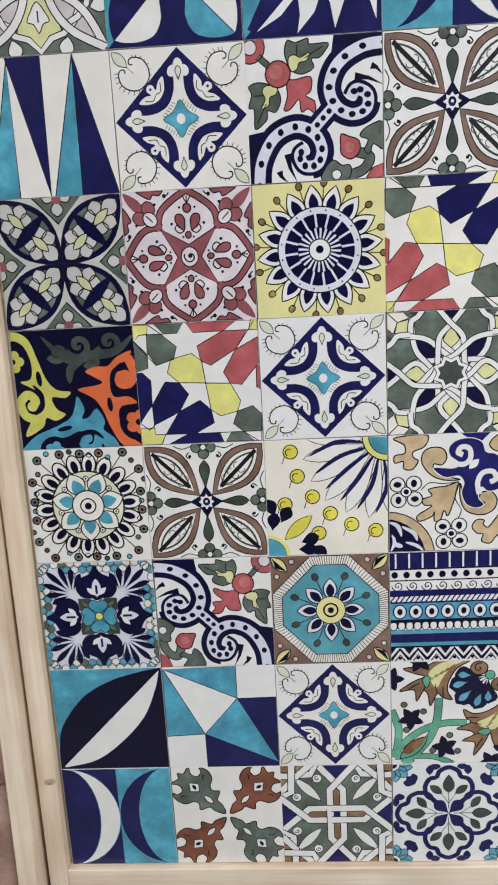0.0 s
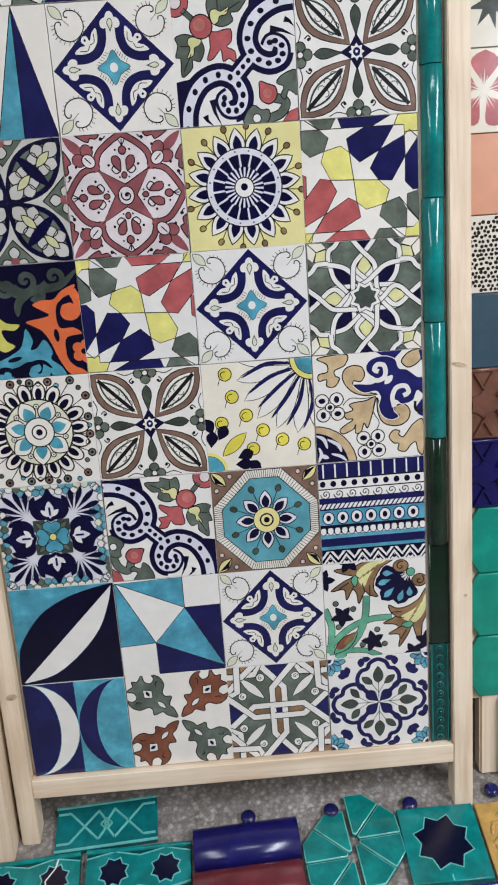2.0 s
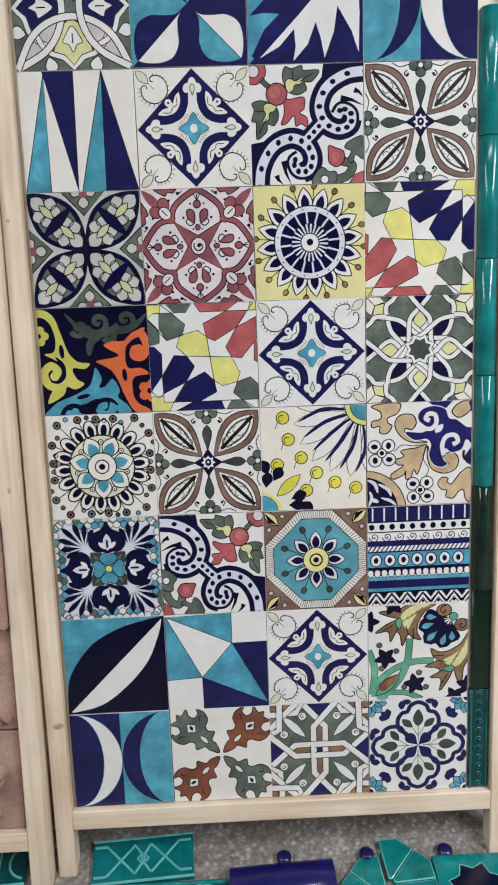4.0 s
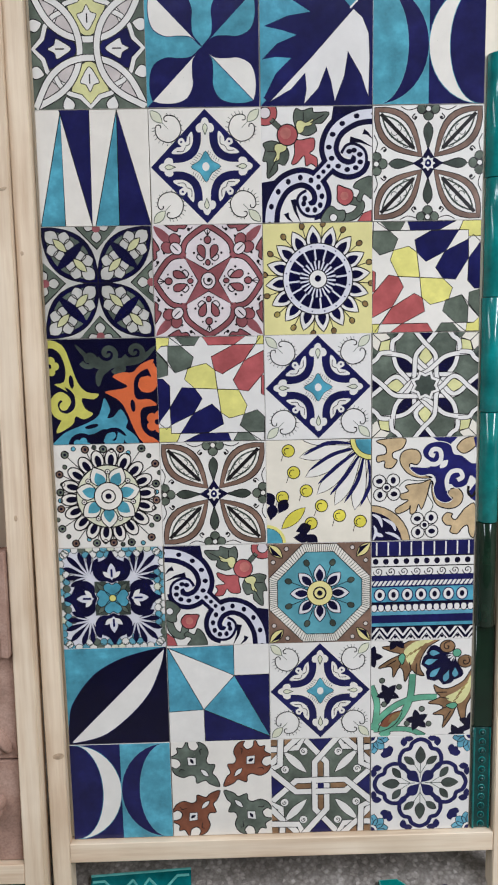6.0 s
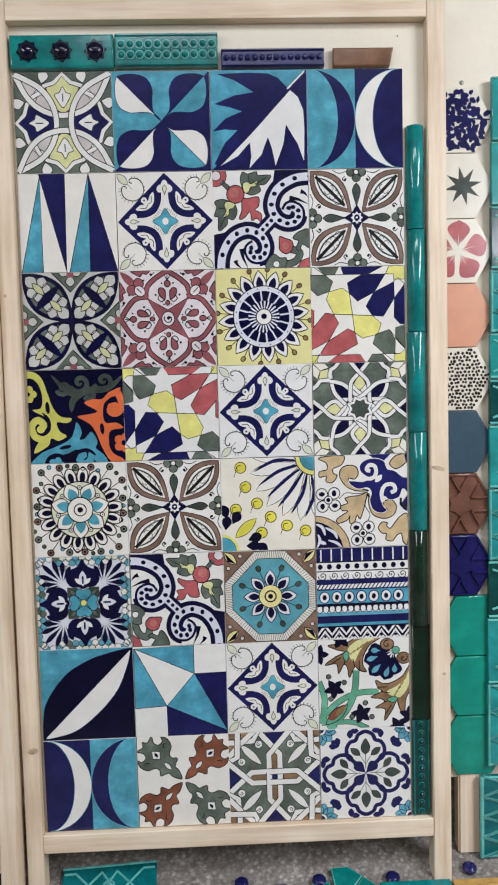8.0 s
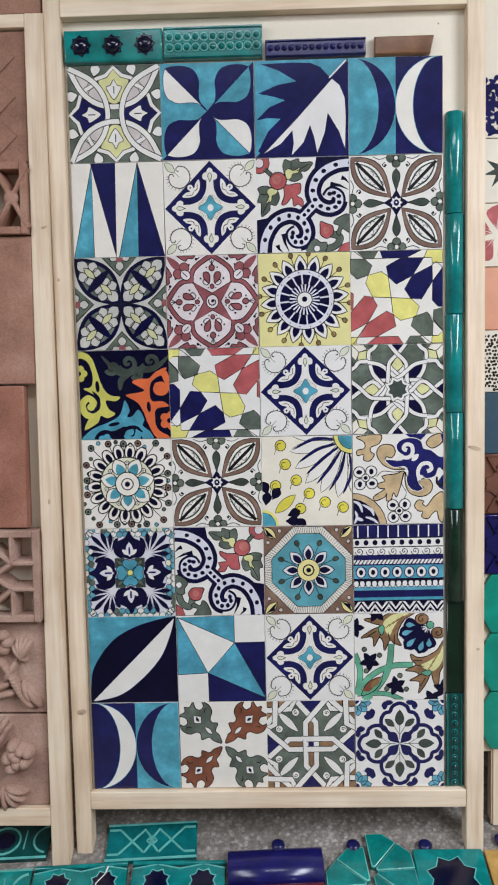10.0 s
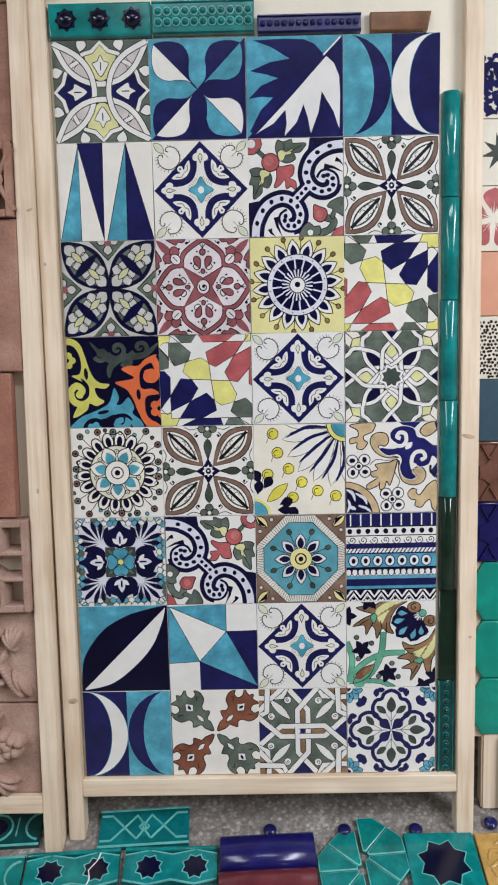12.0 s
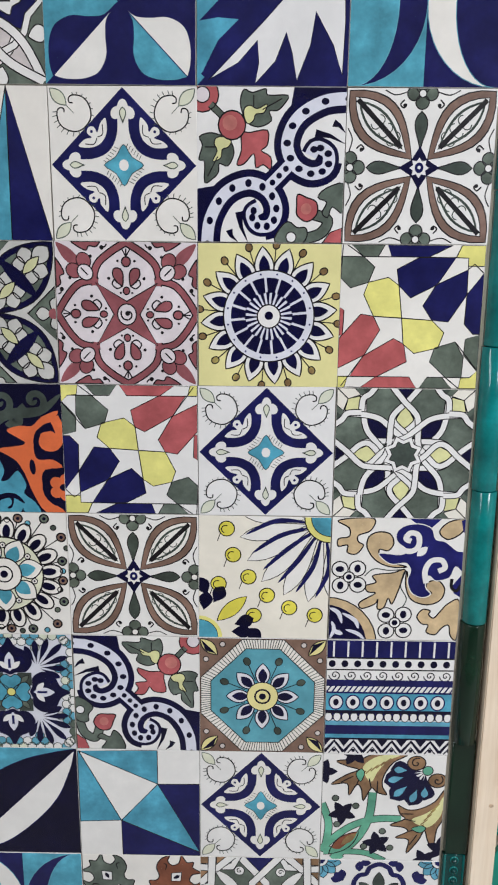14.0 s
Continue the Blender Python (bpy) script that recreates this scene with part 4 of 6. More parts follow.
def acanthus(p):
    tan = ([(0.16, 0.22), (-0.1, 0.22), (-0.32, 0.32), (-0.46, 0.52), (-0.44, 0.7), (-0.3, 0.78), (-0.12, 0.75), (-0.06, 0.6), (-0.14, 0.48), (-0.27, 0.5), (-0.25, 0.38), (-0.05, 0.28)],
           [(0.16, 0.16), (0.16, -0.1), (0.26, -0.32), (0.5, -0.4), (0.7, -0.32), (0.76, -0.14), (0.66, 0.0), (0.5, -0.02), (0.47, -0.14), (0.56, -0.2), (0.42, -0.28), (0.26, -0.2), (0.2, -0.02)],
           [(0.13, 0.18), (-0.05, 0.12), (-0.24, 0.1), (-0.36, 0.06), (-0.3, -0.04), (-0.46, -0.1), (-0.42, -0.2), (-0.3, -0.22), (-0.54, -0.38), (-0.5, -0.48), (-0.3, -0.4), (-0.26, -0.32), (-0.26, -0.48), (-0.16, -0.46), (-0.1, -0.3), (-0.04, -0.4), (0.04, -0.2), (0.1, 0.02)],
           [(-0.92, 0.95), (-0.75, 0.84), (-0.74, 0.7), (-0.9, 0.66), (-0.9, 0.54), (-0.76, 0.56), (-0.76, 0.44), (-0.62, 0.42), (-0.52, 0.56), (-0.6, 0.62), (-0.6, 0.72), (-0.42, 0.8), (-0.36, 0.98), (-0.6, 1.0)],
           [(1.0, -0.33), (0.82, -0.38), (0.72, -0.5), (0.62, -0.62), (0.54, -0.56), (0.56, -0.5), (0.44, -0.48), (0.36, -0.6), (0.44, -0.72), (0.54, -0.74), (0.52, -0.86), (0.66, -0.9), (0.76, -0.78), (0.86, -0.74), (0.9, -0.92), (1.0, -0.95)],
           [(1.0, 1.0), (0.76, 0.96), (0.62, 0.8), (0.74, 0.68), (0.9, 0.74), (1.0, 0.86)])
    for pts in tan:
        p.fill(smooth(pts, True, 4), TAN, 1, 0.02)
    p.fill(smooth([(-0.27, 0.44), (0.05, 0.42), (0.14, 0.5), (0.0, 0.62), (-0.03, 0.76), (0.08, 0.88), (0.3, 0.92), (0.5, 0.85), (0.57, 0.68), (0.72, 0.64), (0.9, 0.5), (1.02, 0.46), (1.02, 0.16), (0.9, 0.24), (0.82, 0.06), (0.62, 0.0), (0.5, 0.08), (0.46, -0.1), (0.55, -0.22), (0.42, -0.28), (0.25, -0.2), (0.18, 0.0), (0.22, 0.16), (0.14, 0.28), (-0.06, 0.26), (-0.2, 0.33)], True, 4), ROYAL, 3, 0.014, WHITE)
    p.fill([(0.16, 1.0), (0.3, 0.9), (0.5, 0.86), (0.64, 1.0)], ROYAL, 3), p.fill([(1, 0.1), (0.88, -0.06), (0.9, -0.2), (1, -0.26)], ROYAL, 3), p.fill([(1, 1), (0.94, 0.98), (0.98, 0.8), (1, 0.78)], ROYAL, 3)
    p.line(smooth([(0.02, 0.5), (0.22, 0.48), (0.32, 0.58), (0.3, 0.74), (0.18, 0.77), (0.12, 0.68), (0.2, 0.64)]), 0.085, WHITE, 5.2)
    p.line(smooth([(0.47, -0.04), (0.44, 0.16), (0.52, 0.32), (0.68, 0.34), (0.74, 0.22), (0.64, 0.16)]), 0.085, WHITE, 5.2)
    p.line(smooth([(0.86, 0.04), (0.86, -0.1), (0.94, -0.16), (1.0, -0.06)]), 0.05, LINE, 5)
    p.fill(leaf(0.3, 0.4, 45, 0.22, 0.12), WHITE, 5.4)
    for x, y in ((-0.72, 0.04), (0.02, -0.71)):
        for a in (0, 90, 180, 270):
            px, py = x + 0.19 * math.cos(radians(a + 48)), y + 0.19 * math.sin(radians(a + 48))
            p.fill(oval(px, py, 0.125), WHITE, 3, 0.018), p.fill(oval(px, py, 0.05, 0.066, a), INK, 5)
        p.fill(oval(x, y, 0.085), WHITE, 5.4, 0.018), p.fill(oval(x, y, 0.045), INK, 7)
    p.line(smooth([(-0.48, 0.06), (-0.34, 0.18), (-0.1, 0.16), (0.1, 0.18)]), 0.016, SLATE, 1.5), p.line(smooth([(0.12, -0.46), (0.18, -0.3), (0.08, -0.1), (0.12, 0.14)]), 0.016, SLATE, 1.5)
    p.fill(oval(-1.05, -1.1, 0.8, n=32), TAN, 2, 0.018), p.fill(oval(-1.1, -1.12, 0.7, n=32), INDIGO, 4)
    for pts, w in (([(-1.0, -0.48), (-0.86, -0.56), (-0.8, -0.74)], 0.07), ([(-0.8, -0.56), (-0.6, -0.68), (-0.54, -0.82)], 0.07), ([(-0.98, -1.0), (-0.92, -0.84), (-0.96, -0.7)], 0.06), ([(-0.94, -0.86), (-0.78, -0.92)], 0.08), ([(-0.74, -0.84), (-0.56, -0.9), (-0.44, -1.0)], 0.06)):
        p.line(smooth(pts), w, FROST, 5.5, True)


def talavera(p):
    p.ground(FROST)
    r = random.Random(3)
    for _ in p.around(4):
        for row in range(3):
            for i in range(-7, 8):
                x, y = i * 0.14 + 0.07 * (row % 2), 0.98 - row * 0.1 + 0.04 * abs(i) / 7 * 0
                if abs(x) < 0.97 and not (row == 2 and abs(x) < 0.4) and not (row > 0 and 0.5 < abs(x) < 0.9):
                    p.fill(oval(x, y, 0.075, n=9), r.choice((SKY, WHITE, WHITE, SKY, WHITE, SAGE, SKY, PALE)), 1 + row * 0.05 + (i % 2) * 0.03, 0.012, SLATE)
        p.fill(smooth([(0, 0.95), (0.1, 0.8), (0.28, 0.7), (0.36, 0.52), (0.26, 0.36), (0.1, 0.34), (0, 0.3), (-0.1, 0.34), (-0.26, 0.36), (-0.36, 0.52), (-0.28, 0.7), (-0.1, 0.8)], True), INDIGO, 4)
        p.fill(leaf(0, 0.36, 90, 0.34, 0.16), FROST, 5)
        for s in (1, -1):
            p.fill(leaf(s * 0.02, 0.4, 90 - 48 * s, 0.2, 0.09), WHITE, 5)
        p.line([(0, 0.42), (0, 0.58)], 0.04, NAVY, 6)
        for k in range(7):
            a = 45 + (k - 3) * 24
            p.fill(leaf(0.44 + 0.05 * math.cos(radians(a)), 0.44 + 0.05 * math.sin(radians(a)), a, 0.54 - 0.06 * abs(k - 3), 0.105, 0.7), INDIGO, 4.2)
        p.fill([(0.04, 0.04), (0.34, 0.12), (0.34, 0.34), (0.12, 0.34)], SLATE, 3)
        p.fill(leaf(0.14, 0.14, 45, 0.22, 0.09), SAGE, 4.5, 0.01)
    for _ in p.around(4, start=0):
        p.fill(smooth([(0, 0), (0.13, 0.12), (0.17, 0.24), (0.08, 0.31), (0, 0.27), (-0.08, 0.31), (-0.17, 0.24), (-0.13, 0.12)], True), TURQ, 6, 0.014)
    p.fill(oval(0, 0, 0.07), YELLOW, 9, 0.014)


def octagon(p):
    p.ground(TAUPE)
    outer, inner = ([(x, y), (y * 1.03, x), (-y * 1.03, x), (-x, y), (-x, -y), (-y * 1.03, -x), (y * 1.03, -x), (x, -y)] for x, y in ((0.985, 0.32), (0.825, 0.26)))
    p.fill(outer, WHITE, 1, 0.014)
    p.fill(inner, OCTBLUE, 2, 0.014)
    for (ax, ay), (bx, by), (cx, cy), (dx, dy) in zip(outer, outer[1:] + outer[:1], inner, inner[1:] + inner[:1]):
        for i in range(15):
            t = (i + 0.5) / 15
            p.line([(ax + (bx - ax) * t, ay + (by - ay) * t), (cx + (dx - cx) * t, cy + (dy - cy) * t)], 0.011, SLATE, 3)
    for k in p.around(8):
        p.fill(leaf(0.18, 0, 0, 0.4, 0.23), FROST, 4, 0.016, INDIGO)
        p.fill(leaf(0.22, 0, 0, 0.27, 0.145), INDIGO, 6)
        p.line(turned([(0.3, 0), (0.62, 0)], 22.5), 0.012, LINE, 3), p.fill(turned(oval(0.66, 0, 0.07, 0.055), 22.5), SLATE, 4, 0.01)
    for _ in p.around(4):
        p.fill(leaf(0.72, 0.72, 45, 0.38, 0.18), CREAM, 2, 0.014)
        p.fill(turned([(1.03, 0), (1.2, 0.085), (1.38, 0), (1.2, 0.0)], 45), INK, 4.5)
        for a, b in ((0.64, 0.9), (0.9, 0.64)):
            p.fill(oval(a, b, 0.045), LILAC, 2, 0.012)
    p.fill(oval(0, 0, 0.25, n=24), CREAM, 8, 0.014), p.line(oval(0, 0, 0.12) + [(0.12, 0)], 0.03, INK, 10), p.fill(oval(0, 0, 0.055), INK, 10)


def bands(p):
    def strip(y0, y1, mat, coat=1):
        p.fill([(-1, y0), (1, y0), (1, y1), (-1, y1)], mat, coat)
    strip(0.7, 1.0, NAVY)
    for i in range(9):
        p.line([(-0.9 + i * 0.225, 0.72), (-0.9 + i * 0.225, 0.98)], 0.03, WHITE, 2)
    for i in range(10):
        p.fill(oval(-0.92 + i * 0.2, 0.6, 0.055, 0.06), INK, 2)
    p.line([(-1, 0.7), (1, 0.7)], 0.02), p.line([(-1, 0.5), (1, 0.5)], 0.02), p.line([(-1, 0.3), (1, 0.3)], 0.05, NAVY)
    for i in range(8):
        p.line(spiral(-0.87 + i * 0.25, 0.4, 0.1, 1.7, 180), 0.016, LINE, 2)
    strip(0.21, 0.29, NAVY)
    for i in range(24):
        p.line([(-1.0 + i * 0.085, 0.1), (-0.92 + i * 0.085, 0.22)], 0.022, NAVY, 2)
    strip(-0.24, 0.1, TURQ)
    p.line([(-1, 0.1), (1, 0.1)], 0.03, NAVY), p.line([(-1, -0.24), (1, -0.24)], 0.06, INK)
    for i in range(7):
        x = -0.84 + i * 0.27
        p.fill(oval(x, -0.07, 0.11, 0.125), WHITE, 2, 0.02, NAVY), p.fill(oval(x, -0.07, 0.045, 0.06), INK, 4)
    strip(-0.38, -0.26, NAVY, 1.4)
    for i in range(15):
        p.fill(oval(-0.95 + i * 0.136, -0.33, 0.06, 0.08), WHITE, 2, 0.012)
    strip(-0.5, -0.4, SKY, 1.3), strip(-0.64, -0.48, NAVY, 1.5), strip(-0.72, -0.62, TURQ, 1.4)
    p.line([(-1, -0.72), (1, -0.72)], 0.03, INK)
    for i in range(7):
        x = -1.0 + i * 0.31
        p.line([(x, -0.96), (x + 0.155, -0.76), (x + 0.31, -0.96)], 0.05, INK, 3), p.line([(x + 0.07, -0.98), (x + 0.155, -0.87), (x + 0.24, -0.98)], 0.02, INK, 3), p.fill(oval(x + 0.155, -0.93, 0.03), INK, 3)
        p.fill([(x - 0.1, -0.72), (x, -0.86), (x + 0.1, -0.72)], INK, 2)


def almond(p):
    p.ground(TURQ)
    p.fill([(-1, -1), (1, -1), (1, 1)], INK, 0.8)
    p.fill([(1, 1), (-1, -1)] + smooth([(-1, -0.95), (-0.98, -0.55), (-0.88, -0.12), (-0.46, 0.44), (0.07, 0.76), (0.6, 0.92), (0.98, 0.99)]), INK, 2, 0.01, NAVY)
    p.fill([(0.95, 0.95), (-0.95, -0.95)] + smooth([(-0.9, -0.97), (-0.32, -0.83), (0.2, -0.45), (0.64, 0.05), (0.88, 0.6), (0.96, 0.92)]), WHITE, 2.4, 0.012, NAVY)


def kite(p):
    a, b, c, d = (-0.98, 0.97), (0.31, 0.37), (-0.31, -0.33), (1, -0.93)
    for pts, mat in (((a, b, (0.31, 1)), TURQ), ((a, (-1, 0.95), (-1, -0.36), c), TURQ), ((b, c, d), TURQ), ((b, (1, 0.38), d), NAVY), ((c, d, (1, -1), (-0.3, -1)), NAVY)):
        p.fill(pts, mat, 1, 0.014)
    for pts in ((a, b, c, a), ((0.31, 1), b, (1, 0.38)), ((-1, -0.36), c, (-0.3, -1))):
        p.line(pts, 0.014)


def bouquet(p):
    for pts, w in (([(-0.98, -0.8), (-0.7, -0.5), (-0.4, -0.3), (-0.05, -0.2), (0.32, -0.2)], 0.11), ([(-0.8, -1), (-0.42, -0.62), (-0.22, -0.2), (-0.17, 0.3)], 0.12), ([(-1, 0.08), (-0.88, -0.3), (-0.92, -0.75)], 0.11), ([(-0.95, -0.86), (-0.3, -0.86), (0.08, -1.02)], 0.09), ([(-1, -0.78), (-0.78, -0.86), (-0.66, -1)], 0.12)):
        p.line(smooth(pts), w + 0.03, SLATE, 0.8), p.line(smooth(pts), w, LEAF, 1.5)
    p.fill(leaf(-0.86, -0.9, 42, 0.66, 0.24), RUST, 1.2, 0.016), p.fill(leaf(-0.66, -0.72, 42, 0.34, 0.12), OLIVE, 2.2)
    head = smooth([(0.36, 1.02), (0.14, 0.86), (0.0, 0.62), (-0.02, 0.42), (0.06, 0.26), (-0.1, 0.3), (-0.2, 0.38), (-0.32, 0.14), (-0.36, 0.36), (-0.44, 0.44), (-0.56, 0.24), (-0.6, 0.46), (-0.86, 0.44), (-0.62, 0.62), (-0.42, 0.72), (-0.6, 0.78), (-0.78, 0.88), (-0.4, 0.92), (-0.15, 1.02)], True, 4)
    glow = smooth([(0.24, 1.0), (0.06, 0.9), (-0.1, 0.7), (-0.2, 0.5), (-0.3, 0.6), (-0.34, 0.8), (-0.1, 0.98)], True, 4)
    for swap in (False, True):
        def side(pts):
            return [(y, x) for x, y in pts] if swap else pts
        p.fill(side(head), TAWNY, 2, 0.02), p.fill(side(glow), CITRON, 3.4)
        for pts in ([(-0.2, 0.38), (-0.24, 0.56)], [(-0.44, 0.44), (-0.4, 0.56)], [(-0.1, 0.3), (-0.1, 0.52)], [(-0.7, 0.48), (-0.5, 0.6)]):
            p.line(side(pts), 0.018, LINE, 4)
        for i in range(5):
            p.line(side([(0.1 - 0.1 * i, 0.94 - 0.06 * i), (-0.06 - 0.08 * i, 0.8 - 0.05 * i)]), 0.02, OLIVE, 4)
        p.fill(side(smooth([(-0.38, 0.74), (-0.32, 0.66), (-0.38, 0.5), (-0.46, 0.64)], True, 3)), LEAF, 4, 0.014)
    for k, (x, y) in enumerate(((0.1, 0.74), (0.0, 0.5), (0.12, 0.18), (0.44, 0.06), (0.68, 0.16))):
        a, length = math.degrees(math.atan2(y - 0.7, x - 0.68)), math.hypot(x - 0.68, y - 0.7)
        p.fill(leaf(0.68, 0.7, a, length, 0.34, 0.76), INDIGO, 4)
        p.fill(leaf(0.68 + 0.52 * (x - 0.68), 0.7 + 0.52 * (y - 0.7), a, length * 0.38, 0.12, 0.65), SKY, 5)
    p.fill(oval(0.42, 0.46, 0.2), INDIGO, 4.1)
    for cx, cy, hand in ((0.52, 0.86, 1), (0.88, 0.54, -1)):
        p.fill(oval(cx, cy, 0.15, 0.13), TAWNY, 4.5, 0.018), p.line(spiral(cx, cy, 0.1, 1.1, 60, 18, hand), 0.02, LINE, 6)
    p.fill(oval(0.71, 0.72, 0.085), LEAF, 5, 0.014)
    for cx, cy, a0 in ((-0.66, -0.1, 50), (-0.07, -0.68, 30), (-1.0, 0.68, 0), (0.74, -1.0, 120), (1.0, -0.76, 160), (-0.5, 1.02, 240)):
        for a in (0, 72, 144, 216, 288):
            p.fill(leaf(cx, cy, a0 + a, 0.24, 0.15, 0.4), INK, 3.2)
        p.fill(oval(cx, cy, 0.1), INK, 3.4)
    for cx, cy in ((-0.78, 0.18), (-0.44, 0.04), (-0.74, -0.32), (0.02, -0.44), (0.16, -0.76), (-0.28, -0.74)):
        p.fill(oval(cx, cy, 0.055), SAGE, 3.6, 0.014)


def palmettes(p):
    for deg, mat in ((0, RUST), (90, SAGE), (180, RUST), (270, SAGE)):
        p.deg = deg

        def q(pts):
            return turned([(x * 0.84 + 0.02, y * 0.74) for x, y in pts], 45, 0.49, 0.49)
        edge = [(-0.78, 0), (-0.56, 0.13), (-0.42, 0.14), (-0.32, 0.36), (-0.2, 0.26), (-0.08, 0.3), (0.02, 0.5), (0.22, 0.58), (0.4, 0.5), (0.29, 0.44), (0.28, 0.28), (0.42, 0.22), (0.58, 0.32), (0.54, 0.1), (0.64, 0)]
        outline = smooth(edge + [(x, -y) for x, y in edge[-2:0:-1]], True, 4)
        p.fill(q(outline), mat, 1, 0.018)
        p.fill(q([(0.0, 0), (0.14, 0.15), (0.3, 0), (0.14, -0.15)]), WHITE, 3, 0.014), p.fill(q(leaf(0.08, 0.02, -20, 0.15, 0.085)), INK, 5)
        p.fill(q(leaf(-0.42, 0, 0, 0.28, 0.13)), WHITE, 3, 0.014)
        for s in (1, -1):
            p.line(q(smooth([(0.1, 0.3 * s), (0.2, 0.38 * s), (0.18, 0.46 * s)])), 0.02, LINE, 3.4, True)
    p.deg = 0


def strapwork(p):
    p.ground(SAGE)
    n = 0
    for _ in p.around(4):
        p.fill([(-0.06, 0.2), (0.06, 0.2), (0.13, 0.52), (0, 0.7), (-0.13, 0.52)], TAWNY, 1)
        p.fill([(-0.24, 1), (0, 0.74), (0.24, 1)], NAVY, 1)
        p.fill([(0.5, 1), (0.6, 0.86), (1, 0.86), (1, 1)], TAWNY, 1)
        p.fill([(0.86, 0.6), (1, 0.5), (1, 0.86), (0.86, 0.86)], TAWNY, 1.1)
        p.fill(leaf(0.28, 0.28, 45, 0.68, 0.17), WHITE, 1.4, 0.012)
        for x, y in ((0.36, 0.72), (0.74, 0.34)):
            p.fill(oval(x, y, 0.085), WHITE, 1.5, 0.012), p.line(spiral(x, y, 0.05, 1.2), 0.014, LINE, 3)
        for s in (1, -1):
            for band in ([(0.12 * s, -0.1), (0.12 * s, 0.5), (-0.36 * s, 1.04)], [(0.8 * s, 1.05), (0.78 * s, 0.72), (1.04 * s, 0.44)], [(0.36 * s, 1.04), (0.46 * s, 0.82), (1.05 * s, 0.8)]):
                n += 1
                p.line(band, 0.145, LINE, 4 + 0.05 * n), p.line(band, 0.115, WHITE, 4.02 + 0.05 * n)
    p.fill([(-0.06, -0.06), (0.06, -0.06), (0.06, 0.06), (-0.06, 0.06)], NAVY, 9)


def trefoils(p):
    for _ in p.around(4):
        lobe = smooth([(0.1, 0.12), (0.3, 0.3), (0.4, 0.38), (0.42, 0.56), (0.34, 0.7), (0.22, 0.74), (0.16, 0.86), (0, 0.93), (-0.16, 0.86), (-0.22, 0.74), (-0.34, 0.7), (-0.42, 0.56), (-0.4, 0.38), (-0.3, 0.3), (-0.1, 0.12)])
        p.line(lobe, 0.085, NAVY, 3)
        p.line([(0, 0.1), (0, 0.45)], 0.014, SAGE, 2)
        p.fill(leaf(0, 0.42, 90, 0.36, 0.2, 0.42), SLATE, 2, 0.01)
        for s in (1, -1):
            p.line(smooth([(0, 0.2), (s * 0.1, 0.36), (s * 0.15, 0.42)]), 0.012, SAGE, 2)
            p.fill(leaf(s * 0.12, 0.4, 90 - 52 * s, 0.27, 0.14), SLATE, 2, 0.01)
            p.fill(leaf(s * 0.34, 0.98, 90 + 180, 0.2, 0.14), NAVY, 1.5), p.fill(leaf(s * 0.34, 0.95, 180 if s > 0 else 0, 0.2, 0.13), NAVY, 1.6)
        p.fill(leaf(0.0, 0.0, 45, 0.36, 0.23, 0.64), NAVY, 4), p.fill(leaf(0.26, 0.26, 45, 0.26, 0.13), NAVY, 3.6)
        for a in (10, 45, 80):
            p.fill(leaf(0.6, 0.6, a, 0.22, 0.14, 0.6), NAVY, 2)
        for a in (190, 225, 260, 165, 285):
            p.fill(leaf(1, 1, a, 0.36, 0.2, 0.6), SKY, 1.4, 0.012)
        p.fill(oval(1, 1, 0.13), WHITE, 3, 0.012), p.fill(oval(1, 1, 0.08), NAVY, 5)


MOTIFS = dict(interlace=interlace, petals=petals, feather=feather, crescents=crescents, spikes=spikes, diamond=diamond, scroll=scroll, quatrefoil=quatrefoil, circles=circles, rose=rose, sunflower=sunflower, arabesque=arabesque, lattice=lattice, sunburst=sunburst, daisy=daisy, acanthus=acanthus, talavera=talavera, octagon=octagon, bands=bands, almond=almond, kite=kite, bouquet=bouquet, palmettes=palmettes, strapwork=strapwork, trefoils=trefoils)
MOTIFS["crescents_turned"] = lambda p: crescents(p, True)
MOTIFS["scroll_turned"] = lambda p: scroll(p, -90)
MOTIFS["girih_navy"] = lambda p: girih(p, RED, NAVY, 180)
MOTIFS["girih_red"] = lambda p: girih(p, RED, NAVY)
LOOKS = dict(interlace="white interlaced bands on grey green", petals="split petals in navy, turquoise and white", feather="white and navy feathers on turquoise", crescents="white and navy crescents", spikes="turquoise and navy spikes on white",
             diamond="navy diamond with a white cross flower", scroll="navy dotted scrolls and red fruit", quatrefoil="four brown outlined leaves", circles="grey overlapping circles with small flowers", rose="dusty red ornate star flower",
             sunflower="navy sunflower on pale yellow", arabesque="orange, blue and yellow flourishes on black", lattice="white lattice star on sage green", sunburst="black looped sunburst with turquoise flower", daisy="navy striped daisy and yellow dots",
             acanthus="navy and tan curling leaves", talavera="navy flower with scalloped blue edge", octagon="turquoise octagon with white flower", bands="rows of blue bands and dots", almond="white almond on navy and turquoise",
             kite="turquoise, navy and white kites", bouquet="olive leaves and navy blossoms", palmettes="rust and grey green palmettes", strapwork="white straps on grey green", trefoils="navy outlined four-lobed flower",
             crescents_turned="white and navy crescents facing inwards", scroll_turned="navy dotted scrolls and red fruit", girih_navy="star mosaic in navy, red and yellow", girih_red="star mosaic in red, navy and yellow")
TILE_LABELS = {k: "glazed ceramic tile with " + v for k, v in LOOKS.items()}
painted = {}


def motif(kind):
    if kind not in painted:
        p = Paint()
        MOTIFS[kind](p)
        painted[kind] = p.mesh()
    return painted[kind]

